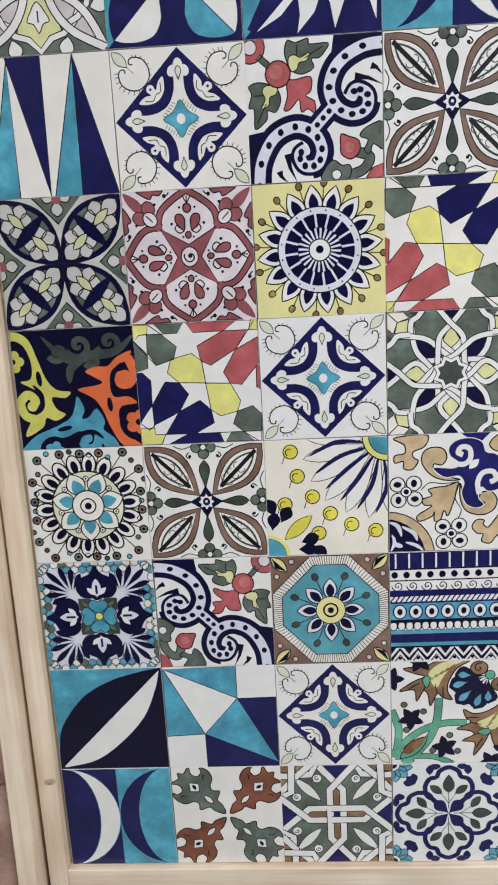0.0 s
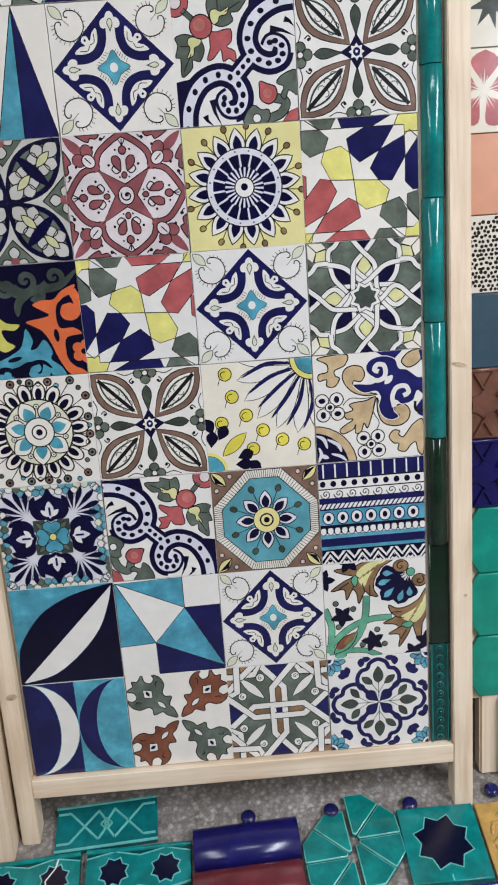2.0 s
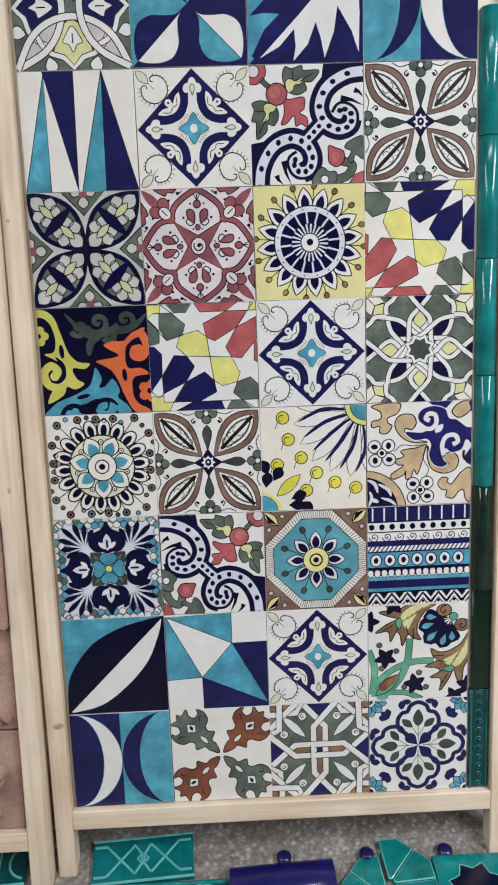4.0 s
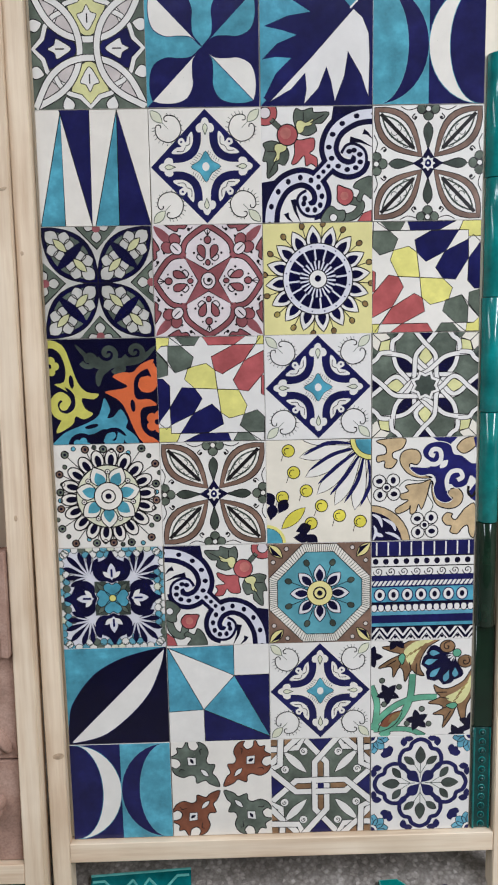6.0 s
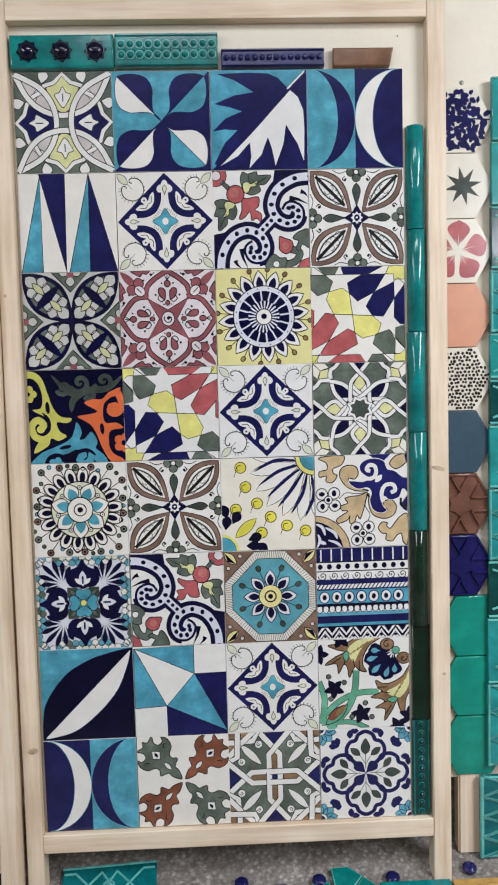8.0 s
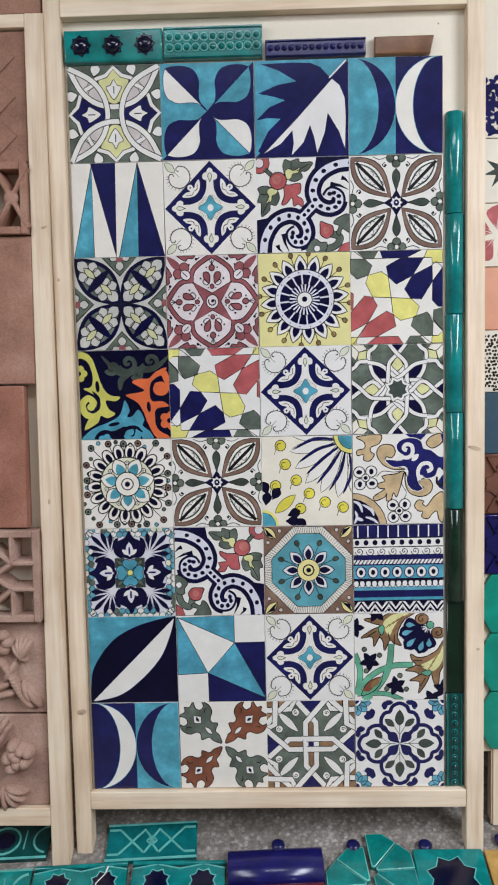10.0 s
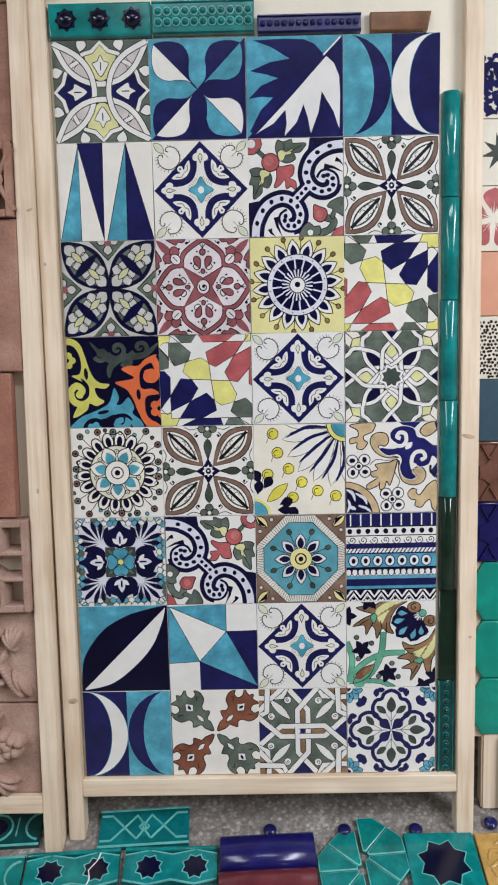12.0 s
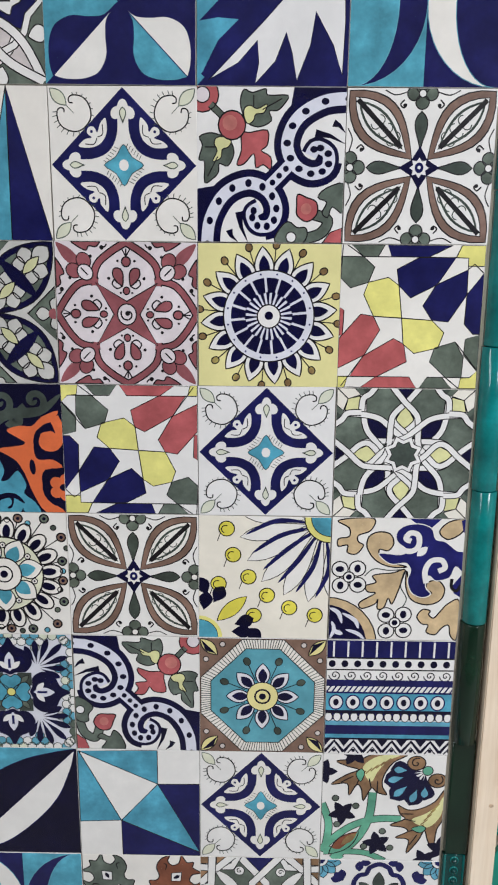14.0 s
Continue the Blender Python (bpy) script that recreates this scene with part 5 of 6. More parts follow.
# ---- the framed board of painted tiles ----
PITCH, BASE = 0.2007, 0.145
FRONT = -0.015                        # front of the timber; the tile faces lie at 0
board = thing("tile_display_panel", None, None, "pine-framed board of painted ceramic tiles leaning on legs", "display panel", LEAN)
SLOPE = math.tan(radians(18))


def upright(x0, x1, z1, y0, y1, parent, label):
    """A post whose foot is cut to stand flat on the floor while it leans."""
    bm = bmesh.new()
    box(bm, x0, x1, y0, y1, 0.0, z1)
    for v in bm.verts:
        if v.co.z < 0.001:
            v.co.z = (v.co.y - FRONT) * SLOPE
    bmesh.ops.bevel(bm, geom=[e for e in bm.edges if abs(e.verts[0].co.z - e.verts[1].co.z) > 1], offset=0.0018, segments=2, affect="EDGES")
    return part("stile", bm, PINE_V, parent, label)


def knot(parent, x, y, z, w, h, tilt=0.0):
    bm = bmesh.new()
    slab(bm, [(w * math.cos(a / 14 * math.tau), h * math.sin(a / 14 * math.tau)) for a in range(14)], 0, 0.0004)
    return part("knot", bm, KNOT, parent, "dark knot in the pine", pose(x, y, z, 90, 0, 0) @ pose(0, 0, 0, 0, 0, tilt))


stile_l = upright(-0.041, -0.005, 1.888, FRONT, 0.03, board, "")
stile_r = upright(0.847, 0.886, 1.888, FRONT, 0.03, board, "")
part("bottom_rail", boxed(-0.0048, 0.8468, FRONT + 0.001, 0.03, 0.104, BASE - 0.0006, 0.0018), PINE_H, board)
part("top_rail", boxed(-0.0048, 0.8468, FRONT + 0.001, 0.03, 1.845, 1.885, 0.0018), PINE_H, board)
part("backing_board", boxed(-0.0048, 0.8468, 0.0115, 0.021, BASE, 1.8448), PLY, board, "thin cream backing board")
knot(stile_r, 0.8635, FRONT - 0.0002, 0.918, 0.0145, 0.0042, -14)
knot(stile_r, 0.872, FRONT - 0.0002, 0.47, 0.004, 0.003)
knot(stile_l, -0.017, FRONT - 0.0002, 0.335, 0.0115, 0.0065, 8)
knot(stile_l, -0.03, FRONT - 0.0002, 1.3, 0.003, 0.004)

nail = bmesh.new()
dome(nail, 0, 0, 0, 0.002, 0.001, 8, 2)
part("nail", nail, STEEL, board, "", pose(0.793, 0.0115, 1.818, 90))

TILE = mesh_of("tile", boxed(-0.0999, 0.0999, -0.0999, 0.0999, -0.0105, 0.0, 0.0006), WHITE)
rng = random.Random(5)
LAYOUT = ("interlace petals feather crescents", "spikes diamond scroll quatrefoil", "circles rose sunflower girih_navy", "arabesque girih_red diamond lattice",
          "sunburst quatrefoil daisy acanthus", "talavera scroll_turned octagon bands", "almond kite diamond bouquet", "crescents_turned palmettes strapwork trefoils")
# heights of the joints between the rows, uneven as the hand-made tiles are
JOINTS = [BASE + (8 - i) * PITCH + d / 1000 for i, d in enumerate((-1.6, -2.4, -2.0, -1.8, 2.8, 3.9, 3.4, 3.8, 0.6))]
COLUMN, LEFT = 0.1996, 0.0018
for row, names in enumerate(LAYOUT):
    for col, kind in enumerate(names.split()):
        tall, drift = JOINTS[row] - JOINTS[row + 1], rng.uniform(-0.0007, 0.0007)
        at = pose(LEFT + (col + 0.5) * COLUMN + drift, rng.uniform(-0.0006, 0.0004), (JOINTS[row] + JOINTS[row + 1]) / 2 + rng.uniform(-0.0004, 0.0004), 90 + rng.uniform(-0.25, 0.25), 0, rng.uniform(-0.2, 0.2)) @ pose(0, 0, 0, 0, 0, rng.uniform(-0.25, 0.25)) @ Matrix.Diagonal(((COLUMN - 0.0009) / 0.1998, (tall - 0.0009) / 0.1998, 1, 1))
        tile = part("tile", TILE, None, board, TILE_LABELS[kind], at)
        motif_mesh = motif(kind)
        if motif_mesh:
            part("painted_motif", motif_mesh, None, tile)

# mouldings along the top row
TOP = BASE + 8 * PITCH + 0.0012


def face(x, z, y=0.0):
    """A place on the board for a piece modelled flat, its top facing out."""
    return pose(x, y, z, 90)


bm = bmesh.new()
slab(bm, [(0, 0), (0.2085, 0), (0.2085, 0.066), (0, 0.066)], -0.0112, 0.009, 0.004)
for i in range(3):
    cx = 0.036 + 0.068 * i
    slab(bm, star_points(8, 0.0235, 0.017, 0.1, cx, 0.033), 0.008, 0.0105, 0.0012, 1)
    dome(bm, cx, 0.033, 0.0105, 0.0165, 0.011, 16, 5, 2)
part("border_tile", bm, [TEAL, INK, INK], board, "glossy teal border tile with three dark domed stars", face(0.0, TOP + 0.002))
bm = bmesh.new()
slab(bm, [(0, 0), (0.2085, 0), (0.2085, 0.066), (0, 0.066)], -0.0112, 0.006, 0.002)
for y in (0.004, 0.062):
    bar(bm, (0.0, y), (0.2085, y), 0.007, 0.0058, 0.0098)
for i in range(11):
    for y in (0.0225, 0.0435):
        cx = 0.0125 + i * 0.01835
        ring = star_points(8, 0.0092, 0.0092, 0, cx, y)
        slab(bm, ring, 0.0055, 0.0085, 0.001, 1)
        slab(bm, star_points(8, 0.0072, 0.0072, 0, cx, y), 0.0083, 0.0088, 0, 0)
        dome(bm, cx, y, 0.0086, 0.0058, 0.006, 10, 3)
        if i < 10 and y < 0.03:
            dome(bm, cx + 0.0092, 0.033, 0.0058, 0.003, 0.003, 8, 2)
part("border_tile", bm, [TEAL, TEALPALE], board, "teal border tile with two rows of round beads", face(0.2115, TOP + 0.004, 0.0))
bm = bmesh.new()
slab(bm, [(0, 0), (0.211, 0), (0.211, 0.037), (0, 0.037)], -0.0112, 0.006, 0.003)
bar(bm, (0, 0.004), (0.211, 0.004), 0.006, 0.006, 0.01)
bar(bm, (0, 0.033), (0.211, 0.033), 0.006, 0.006, 0.01)
for i in range(14):
    dome(bm, 0.0105 + i * 0.0146, 0.0185, 0.0055, 0.0066, 0.007, 10, 3)
part("bead_moulding", bm, COBALT, board, "narrow cobalt blue moulding with a row of beads", face(0.4262, TOP + 0.001))
bm = bmesh.new()
slab(bm, [(0, 0), (0.117, 0), (0.125, 0.037), (0, 0.037)], -0.0112, 0.004, 0.003)
part("border_tile", bm, CHOC, board, "broken matt brown border piece", face(0.656, TOP + 0.001))

# half-round pencil mouldings down the side
z = 1.632
for i, (length, mat, label) in enumerate(((0.2123, TEAL, "glossy teal half-round moulding"), (0.2123, TEAL, ""), (0.2123, TEAL, ""), (0.2123, TEAL, ""), (0.2085, BOTTLE, "bottle green half-round moulding"), (0.212, BOTTLE, "flat bottle green moulding"))):
    bm = bmesh.new()
    if i < 5:
        half_round(bm, length - 0.0012, 0.019, 0.024)
    else:
        slab(bm, [(0, -0.019), (length - 0.001, -0.019), (length - 0.001, 0.019), (0, 0.019)], 0, 0.012, 0.003)
    part("half_round_moulding", bm, mat, board, label or "glossy teal half-round moulding", pose(0.8245 + (0.0015 if i % 2 else 0), 0.0114, z, 90) @ pose(0, 0, 0, 0, 0, -90))
    z -= length
bm = bmesh.new()
slab(bm, [(0, -0.019), (z - BASE - 0.001, -0.019), (z - BASE - 0.001, 0.019), (0, 0.019)], 0, 0.011, 0.002)
bar(bm, (0, -0.0155), (z - BASE - 0.001, -0.0155), 0.004, 0.011, 0.014, 1)
bar(bm, (0, 0.0155), (z - BASE - 0.001, 0.0155), 0.004, 0.011, 0.014, 1)
n = 11
for i in range(n):
    cx = (i + 0.5) * (z - BASE) / n
    slab(bm, star_points(8, 0.0074, 0.0074, 0, cx, 0), 0.0105, 0.0128, 0.001, 1)
    slab(bm, star_points(8, 0.0058, 0.0058, 0, cx, 0), 0.0126, 0.0131, 0)
    dome(bm, cx, 0, 0.013, 0.0046, 0.0048, 10, 3)
part("bead_moulding", bm, [DEEP, TEAL], board, "dark teal moulding with a row of round beads", pose(0.8245, 0.0114, z, 90) @ pose(0, 0, 0, 0, 0, -90))

# ---- bricks lying on the board's top rail ----
for x0, x1, k in ((0.145, 0.273, 2), (0.277, 0.40, 0), (0.404, 0.55, 2)):
    thing("brick", boxed(x0, x1, -0.008, 0.03, 1.8852, 1.94, 0.003), CLAYS[k], "plain terracotta brick lying on the pine top rail", "brick", LEAN, "bricks on the top rail")

# ---- the terracotta board beside it ----
CLAYLEAN = pose(0, -0.047, 0, -18.8, 0.35, 0)
claypanel = thing("terracotta_display_panel", None, None, "pine-framed board of unglazed terracotta relief tiles", "display panel", CLAYLEAN)


def clay_post(x0, x1):
    bm = boxed(x0, x1, 0, 0.05, 0, 1.862)
    for v in bm.verts:
        if v.co.z < 0.001:
            v.co.z = v.co.y * math.tan(radians(18.8))
    bmesh.ops.bevel(bm, geom=[e for e in bm.edges if abs(e.verts[0].co.z - e.verts[1].co.z) > 1], offset=0.002, segments=2, affect="EDGES")
    return part("stile", bm, PINE_V, claypanel)


post = clay_post(-0.0905, -0.0505)
clay_post(-0.345, -0.306)
knot(post, -0.07, -0.0002, 0.83, 0.003, 0.006)
knot(post, -0.062, -0.0002, 1.42, 0.007, 0.003, 20)
part("bottom_rail", boxed(-0.3058, -0.0907, 0.001, 0.05, 0.093, 0.134, 0.0018), PINE_H, claypanel)
part("top_rail", boxed(-0.3058, -0.0907, 0.001, 0.05, 1.835, 1.862, 0.0018), PINE_H, claypanel)
part("backing_board", boxed(-0.3058, -0.0907, 0.034, 0.042, 0.1345, 1.8345), PLY, claypanel, "thin cream backing board")


def clay_tile(x1, z0, z1, width, mat, label, build=None, thick=0.022, front=0.008):
    """A fired clay piece on the board, modelled flat with its face up."""
    bm = bmesh.new()
    if build:
        build(bm, width, z1 - z0, thick)
    else:
        slab(bm, [(0, 0), (width, 0), (width, z1 - z0), (0, z1 - z0)], 0, thick, 0.003)
    return part("terracotta_tile", bm, mat, claypanel, label, pose(x1 - width, front + thick, z0, 90))


def sprig(seed):
    def build(bm, w, h, t):
        r = random.Random(seed)
        slab(bm, [(0, 0), (w, 0), (w, h), (0, h)], 0, t - 0.006, 0.003)
        z = t - 0.007
        if seed == 1:
            for i in range(7):
                dome(bm, w * 0.5 + 0.02 * math.cos(i * 0.9), h * 0.78 + 0.02 * math.sin(i * 0.9), z, 0.015, 0.027)
            for a in (62, 78, 95, 110, 128):
                dome(bm, w * 0.76 + 0.012 * math.cos(radians(a)), h * 0.55 + 0.03 * math.sin(radians(a)), z, 0.0095, 0.0255, 12, 3, 0, 3.0, radians(a))
            for i in range(22):
                s = i / 21
                dome(bm, w * (0.4 + 0.42 * s), h * (0.62 - 0.42 * s + 0.08 * math.sin(s * 5)), z, 0.0105, 0.024, 12, 3, 0, 1.5, -0.8)
            for x, y, a in ((0.8, 0.22, 110), (0.86, 0.2, 120), (0.62, 0.46, 60), (0.5, 0.3, 200), (0.3, 0.45, 170), (0.55, 0.22, 190)):
                dome(bm, w * x, h * y, z, 0.0105, 0.024, 12, 3, 0, 3.2, radians(a))
        else:
            for i in range(9):
                dome(bm, w * 0.66 + 0.028 * math.cos(i * 2.4) * math.sqrt(i / 8), h * 0.55 + 0.03 * math.sin(i * 2.4) * math.sqrt(i / 8), z, 0.0165, 0.0315)
            for i in range(22):
                s = i / 21
                dome(bm, w * (0.2 + 0.36 * s), h * (0.3 + 0.55 * s), z, 0.0085, 0.021, 12, 3, 0, 2, 0.9)
            for a in (250, 275, 300, 325, 350):
                dome(bm, w * 0.5 + 0.03 * math.cos(radians(a)), h * 0.2 + 0.026 * math.sin(radians(a)), z, 0.0095, 0.0255, 12, 3, 0, 3.2, radians(a))
            for x, y, a in ((0.42, 0.8, 30), (0.3, 0.62, 160), (0.22, 0.5, 190), (0.5, 0.86, 60)):
                dome(bm, w * x, h * y, z, 0.0095, 0.0225, 12, 3, 0, 3, radians(a))
    return build


def jali(kind):
    def build(bm, w, h, t):
        e = 0.016
        for a in ((0, e, 0, h), (w - e, w, 0, h), (e, w - e, 0, e), (e, w - e, h - e, h)):
            box(bm, a[0], a[1], a[2], a[3], 0, t, 0.002, 1)
        n = 0.0145
        def strut(a, b):
            bar(bm, (a[0] * w, a[1] * h), (b[0] * w, b[1] * h), n * 1.5, 0, t - 0.001)
            bar(bm, (a[0] * w, a[1] * h), (b[0] * w, b[1] * h), n * 0.8, t - 0.004, t + 0.0015)
        if kind:
            for s in (lambda q: q, lambda q: (1 - q[0], q[1])):
                for a, b in (((0.7, 0.05), (0.7, 0.36)), ((0.7, 0.64), (0.7, 0.95)), ((0.7, 0.36), (0.95, 0.36)), ((0.7, 0.64), (0.95, 0.64)), ((0.7, 0.36), (0.5, 0.5)), ((0.7, 0.64), (0.5, 0.5)), ((0.7, 0.36), (0.5, 0.2)), ((0.7, 0.64), (0.5, 0.8))):
                    strut(s(a), s(b))
        else:
            for k in range(3):
                x = (k + 0.5) / 3
                strut((x - 0.17, 0.08), (x + 0.17, 0.92)), strut((x - 0.17, 0.92), (x + 0.17, 0.08))
                dome(bm, x * w, 0.5 * h, t - 0.003, 0.016, 0.006)
    return build


def diamonds(bm, w, h, t):
    slab(bm, [(0, 0), (w, 0), (w, h), (0, h)], 0, t - 0.004, 0.003)
    for cx, cy in ((0.62, 0.2), (0.62, 0.5), (0.62, 0.8)):
        slab(bm, star_points(2, 0.055, 0.055, math.pi / 2, cx * w, cy * h), t - 0.005, t, 0.002)


clay_tile(-0.094, 0.136, 0.346, 0.206, CLAYS[1], "dusty pink clay tile with a grape and flower relief", sprig(2))
clay_tile(-0.0935, 0.35, 0.560, 0.206, CLAYS[1], "dusty pink clay tile with a tulip relief", sprig(1))
clay_tile(-0.0928, 0.564, 0.768, 0.206, CLAYS[1], "pierced clay screen tile with square and angled holes", jali(1), 0.046, -0.0122)
clay_tile(-0.118, 0.772, 1.083, 0.17, CLAYS[2], "plain red clay brick standing on end", None, 0.03, 0.0)
clay_tile(-0.0915, 1.087, 1.402, 0.205, CLAYS[0], "plain square terracotta slab", None, 0.03, 0.0)
clay_tile(-0.0928, 1.405, 1.556, 0.206, CLAYS[0], "pierced clay screen tile with crossed bars", jali(0), 0.046, -0.0122)
clay_tile(-0.0928, 1.56, 1.833, 0.206, CLAYS[0], "terracotta slab with raised diamonds", diamonds)
thing("brick", boxed(-0.27, -0.056, 0.002, 0.045, 1.8622, 1.93, 0.003), CLAYS[0], "dark terracotta brick lying on the pine frame", "brick", CLAYLEAN)

# ---- the board of hexagonal tiles on the other side ----
hexpanel = thing("hexagon_display_panel", None, None, "cream board with a column of hexagonal glazed tiles", "display panel", LEAN)
part("board", boxed(0.892, 1.5, 0.055, 0.07, 0.2, 2.12, 0.002), PLY, hexpanel, "cream painted board")
foot = boxed(0.921, 1.0, 0.048, 0.085, 0.0, 0.26)
for v in foot.verts:
    if v.co.z < 0.001:
        v.co.z = (v.co.y - FRONT) * SLOPE
bmesh.ops.bevel(foot, geom=foot.edges[:], offset=0.004, segments=2, affect="EDGES")
part("foot", foot, PINE_V, hexpanel, "pale timber foot with rounded corners")
foot = boxed(1.42, 1.5, 0.0705, 0.1, 0.0, 0.5)
for v in foot.verts:
    if v.co.z < 0.001:
        v.co.z = (v.co.y - FRONT) * SLOPE
part("foot", foot, PINE_V, hexpanel, "pale timber foot with rounded corners")
screw = bmesh.new()
dome(screw, 0, 0, 0, 0.005, 0.002, 12, 3)
slab(screw, star_points(2, 0.002, 0.0008), 0.0018, 0.0022)
part("screw", screw, STEEL, hexpanel, "steel screw head", pose(0.94, 0.055, 1.738, 90))
HEX = [(0.0789 * math.cos(math.pi / 3 * i), 0.0789 * math.sin(math.pi / 3 * i)) for i in range(6)]
HFLAT = 0.0789 / HALF


def hex_paint(draw):
    p = Paint()
    draw(p)
    return p.mesh()


def hex_leaves(p):
    r = random.Random(8)
    inside = lambda x, y: abs(y) < 0.6 and abs(x) + abs(y) / 1.732 < 0.66
    p.line(smooth([(-0.6, 0.1), (-0.2, -0.03), (0.3, 0.02), (0.7, 0)]), 0.03, NAVY, 3)
    for i in range(430):
        x, y = r.uniform(-0.75, 0.75), r.uniform(-0.66, 0.66)
        if inside(x, y):
            p.fill(leaf(x, y, r.uniform(0, 360), r.uniform(0.1, 0.2), r.uniform(0.06, 0.12)) if i % 3 else oval(x, y, 0.05), NAVY, 1)


def hex_star(p):
    p.fill(star_points(8, 0.42, 0.17, 0.2, 0.12, 0.0), SLATE, 1)


def hex_flower(p):
    for k in p.around(5, start=15):
        p.fill(leaf(0.06, 0, 0, 0.6, 0.5, 0.68), RED, 1 + k * 0.1)
        for a in (-14, 0, 14):
            p.line(turned([(0.05, 0), (0.36 if a == 0 else 0.28, 0)], a), 0.03, IVORY, 3, "end")


def hex_spots(p):
    r = random.Random(4)
    for i in range(18):
        for j in range(17):
            x, y = -0.7 + i * 0.083 + 0.04 * (j % 2) + r.uniform(-0.016, 0.016), -0.64 + j * 0.08 + r.uniform(-0.016, 0.016)
            if abs(y) < 0.64 and abs(x) + abs(y) / 1.732 < 0.72:
                p.fill(oval(x, y, r.uniform(0.028, 0.042), r.uniform(0.026, 0.038), r.uniform(0, 180), 7), UMBER, 1)


def hex_cross(bm):
    """A raised six-pointed star with ribs running out to the rim."""
    slab(bm, star_points(6, 0.03, 0.0175, math.pi / 6), 0.011, 0.0145, 0.002)
    for k in range(6):
        a = math.pi / 3 * k
        d = Vector((math.cos(a), math.sin(a)))
        for s in (1, -1):
            tip = Vector((0.03 * math.cos(a + s * math.pi / 6), 0.03 * math.sin(a + s * math.pi / 6)))
            bar(bm, tip, tip + d * 0.036, 0.0075, 0.0112, 0.0175)
    rim = [(x * 0.93, y * 0.93) for x, y in HEX]
    for a, b in zip(rim, rim[1:] + rim[:1]):
        bar(bm, a, b, 0.005, 0.0112, 0.0145)


HEXES = (("white hexagonal tile densely painted with navy leaves", IVORY, hex_leaves, None), ("ivory hexagonal tile with a dark green star", IVORY, hex_star, None), ("ivory hexagonal tile with a red flower", IVORY, hex_flower, None),
         ("plain peach hexagonal tile", PEACH, None, None), ("ivory hexagonal tile with black speckles", IVORY, hex_spots, None), ("plain petrol blue hexagonal tile", PETROL, None, None),
         ("glossy brown hexagonal tile with a raised star", CHESTNUT, None, hex_cross), ("glossy cobalt hexagonal tile with a raised star", COBALT, None, hex_cross),
         ("plain glossy sea green hexagonal tile", SEAGREEN, None, None), ("plain glossy sea green hexagonal tile", SEAGREEN, None, None), ("plain glossy sea green hexagonal tile", SEAGREEN, None, None))
for i, (label, mat, draw, relief) in enumerate(HEXES):
    bm = bmesh.new()
    slab(bm, [(x * 0.995, y * 0.995) for x, y in HEX], 0, 0.0115, 0.0025 if mat in (SEAGREEN, CHESTNUT, COBALT) else 0.001)
    if relief:
        relief(bm)
    ob = part("hexagonal_tile", bm, mat, hexpanel, label, pose(0.926 if i < 8 else 0.957, 0.055, 1.6565 - 0.1378 * i, 90))
    if draw:
        part("painted_motif", hex_paint(draw), None, ob, "", pose(0, 0, 0.0116))


RELIEF = ("raised_rib", "inlay", "raised_field")


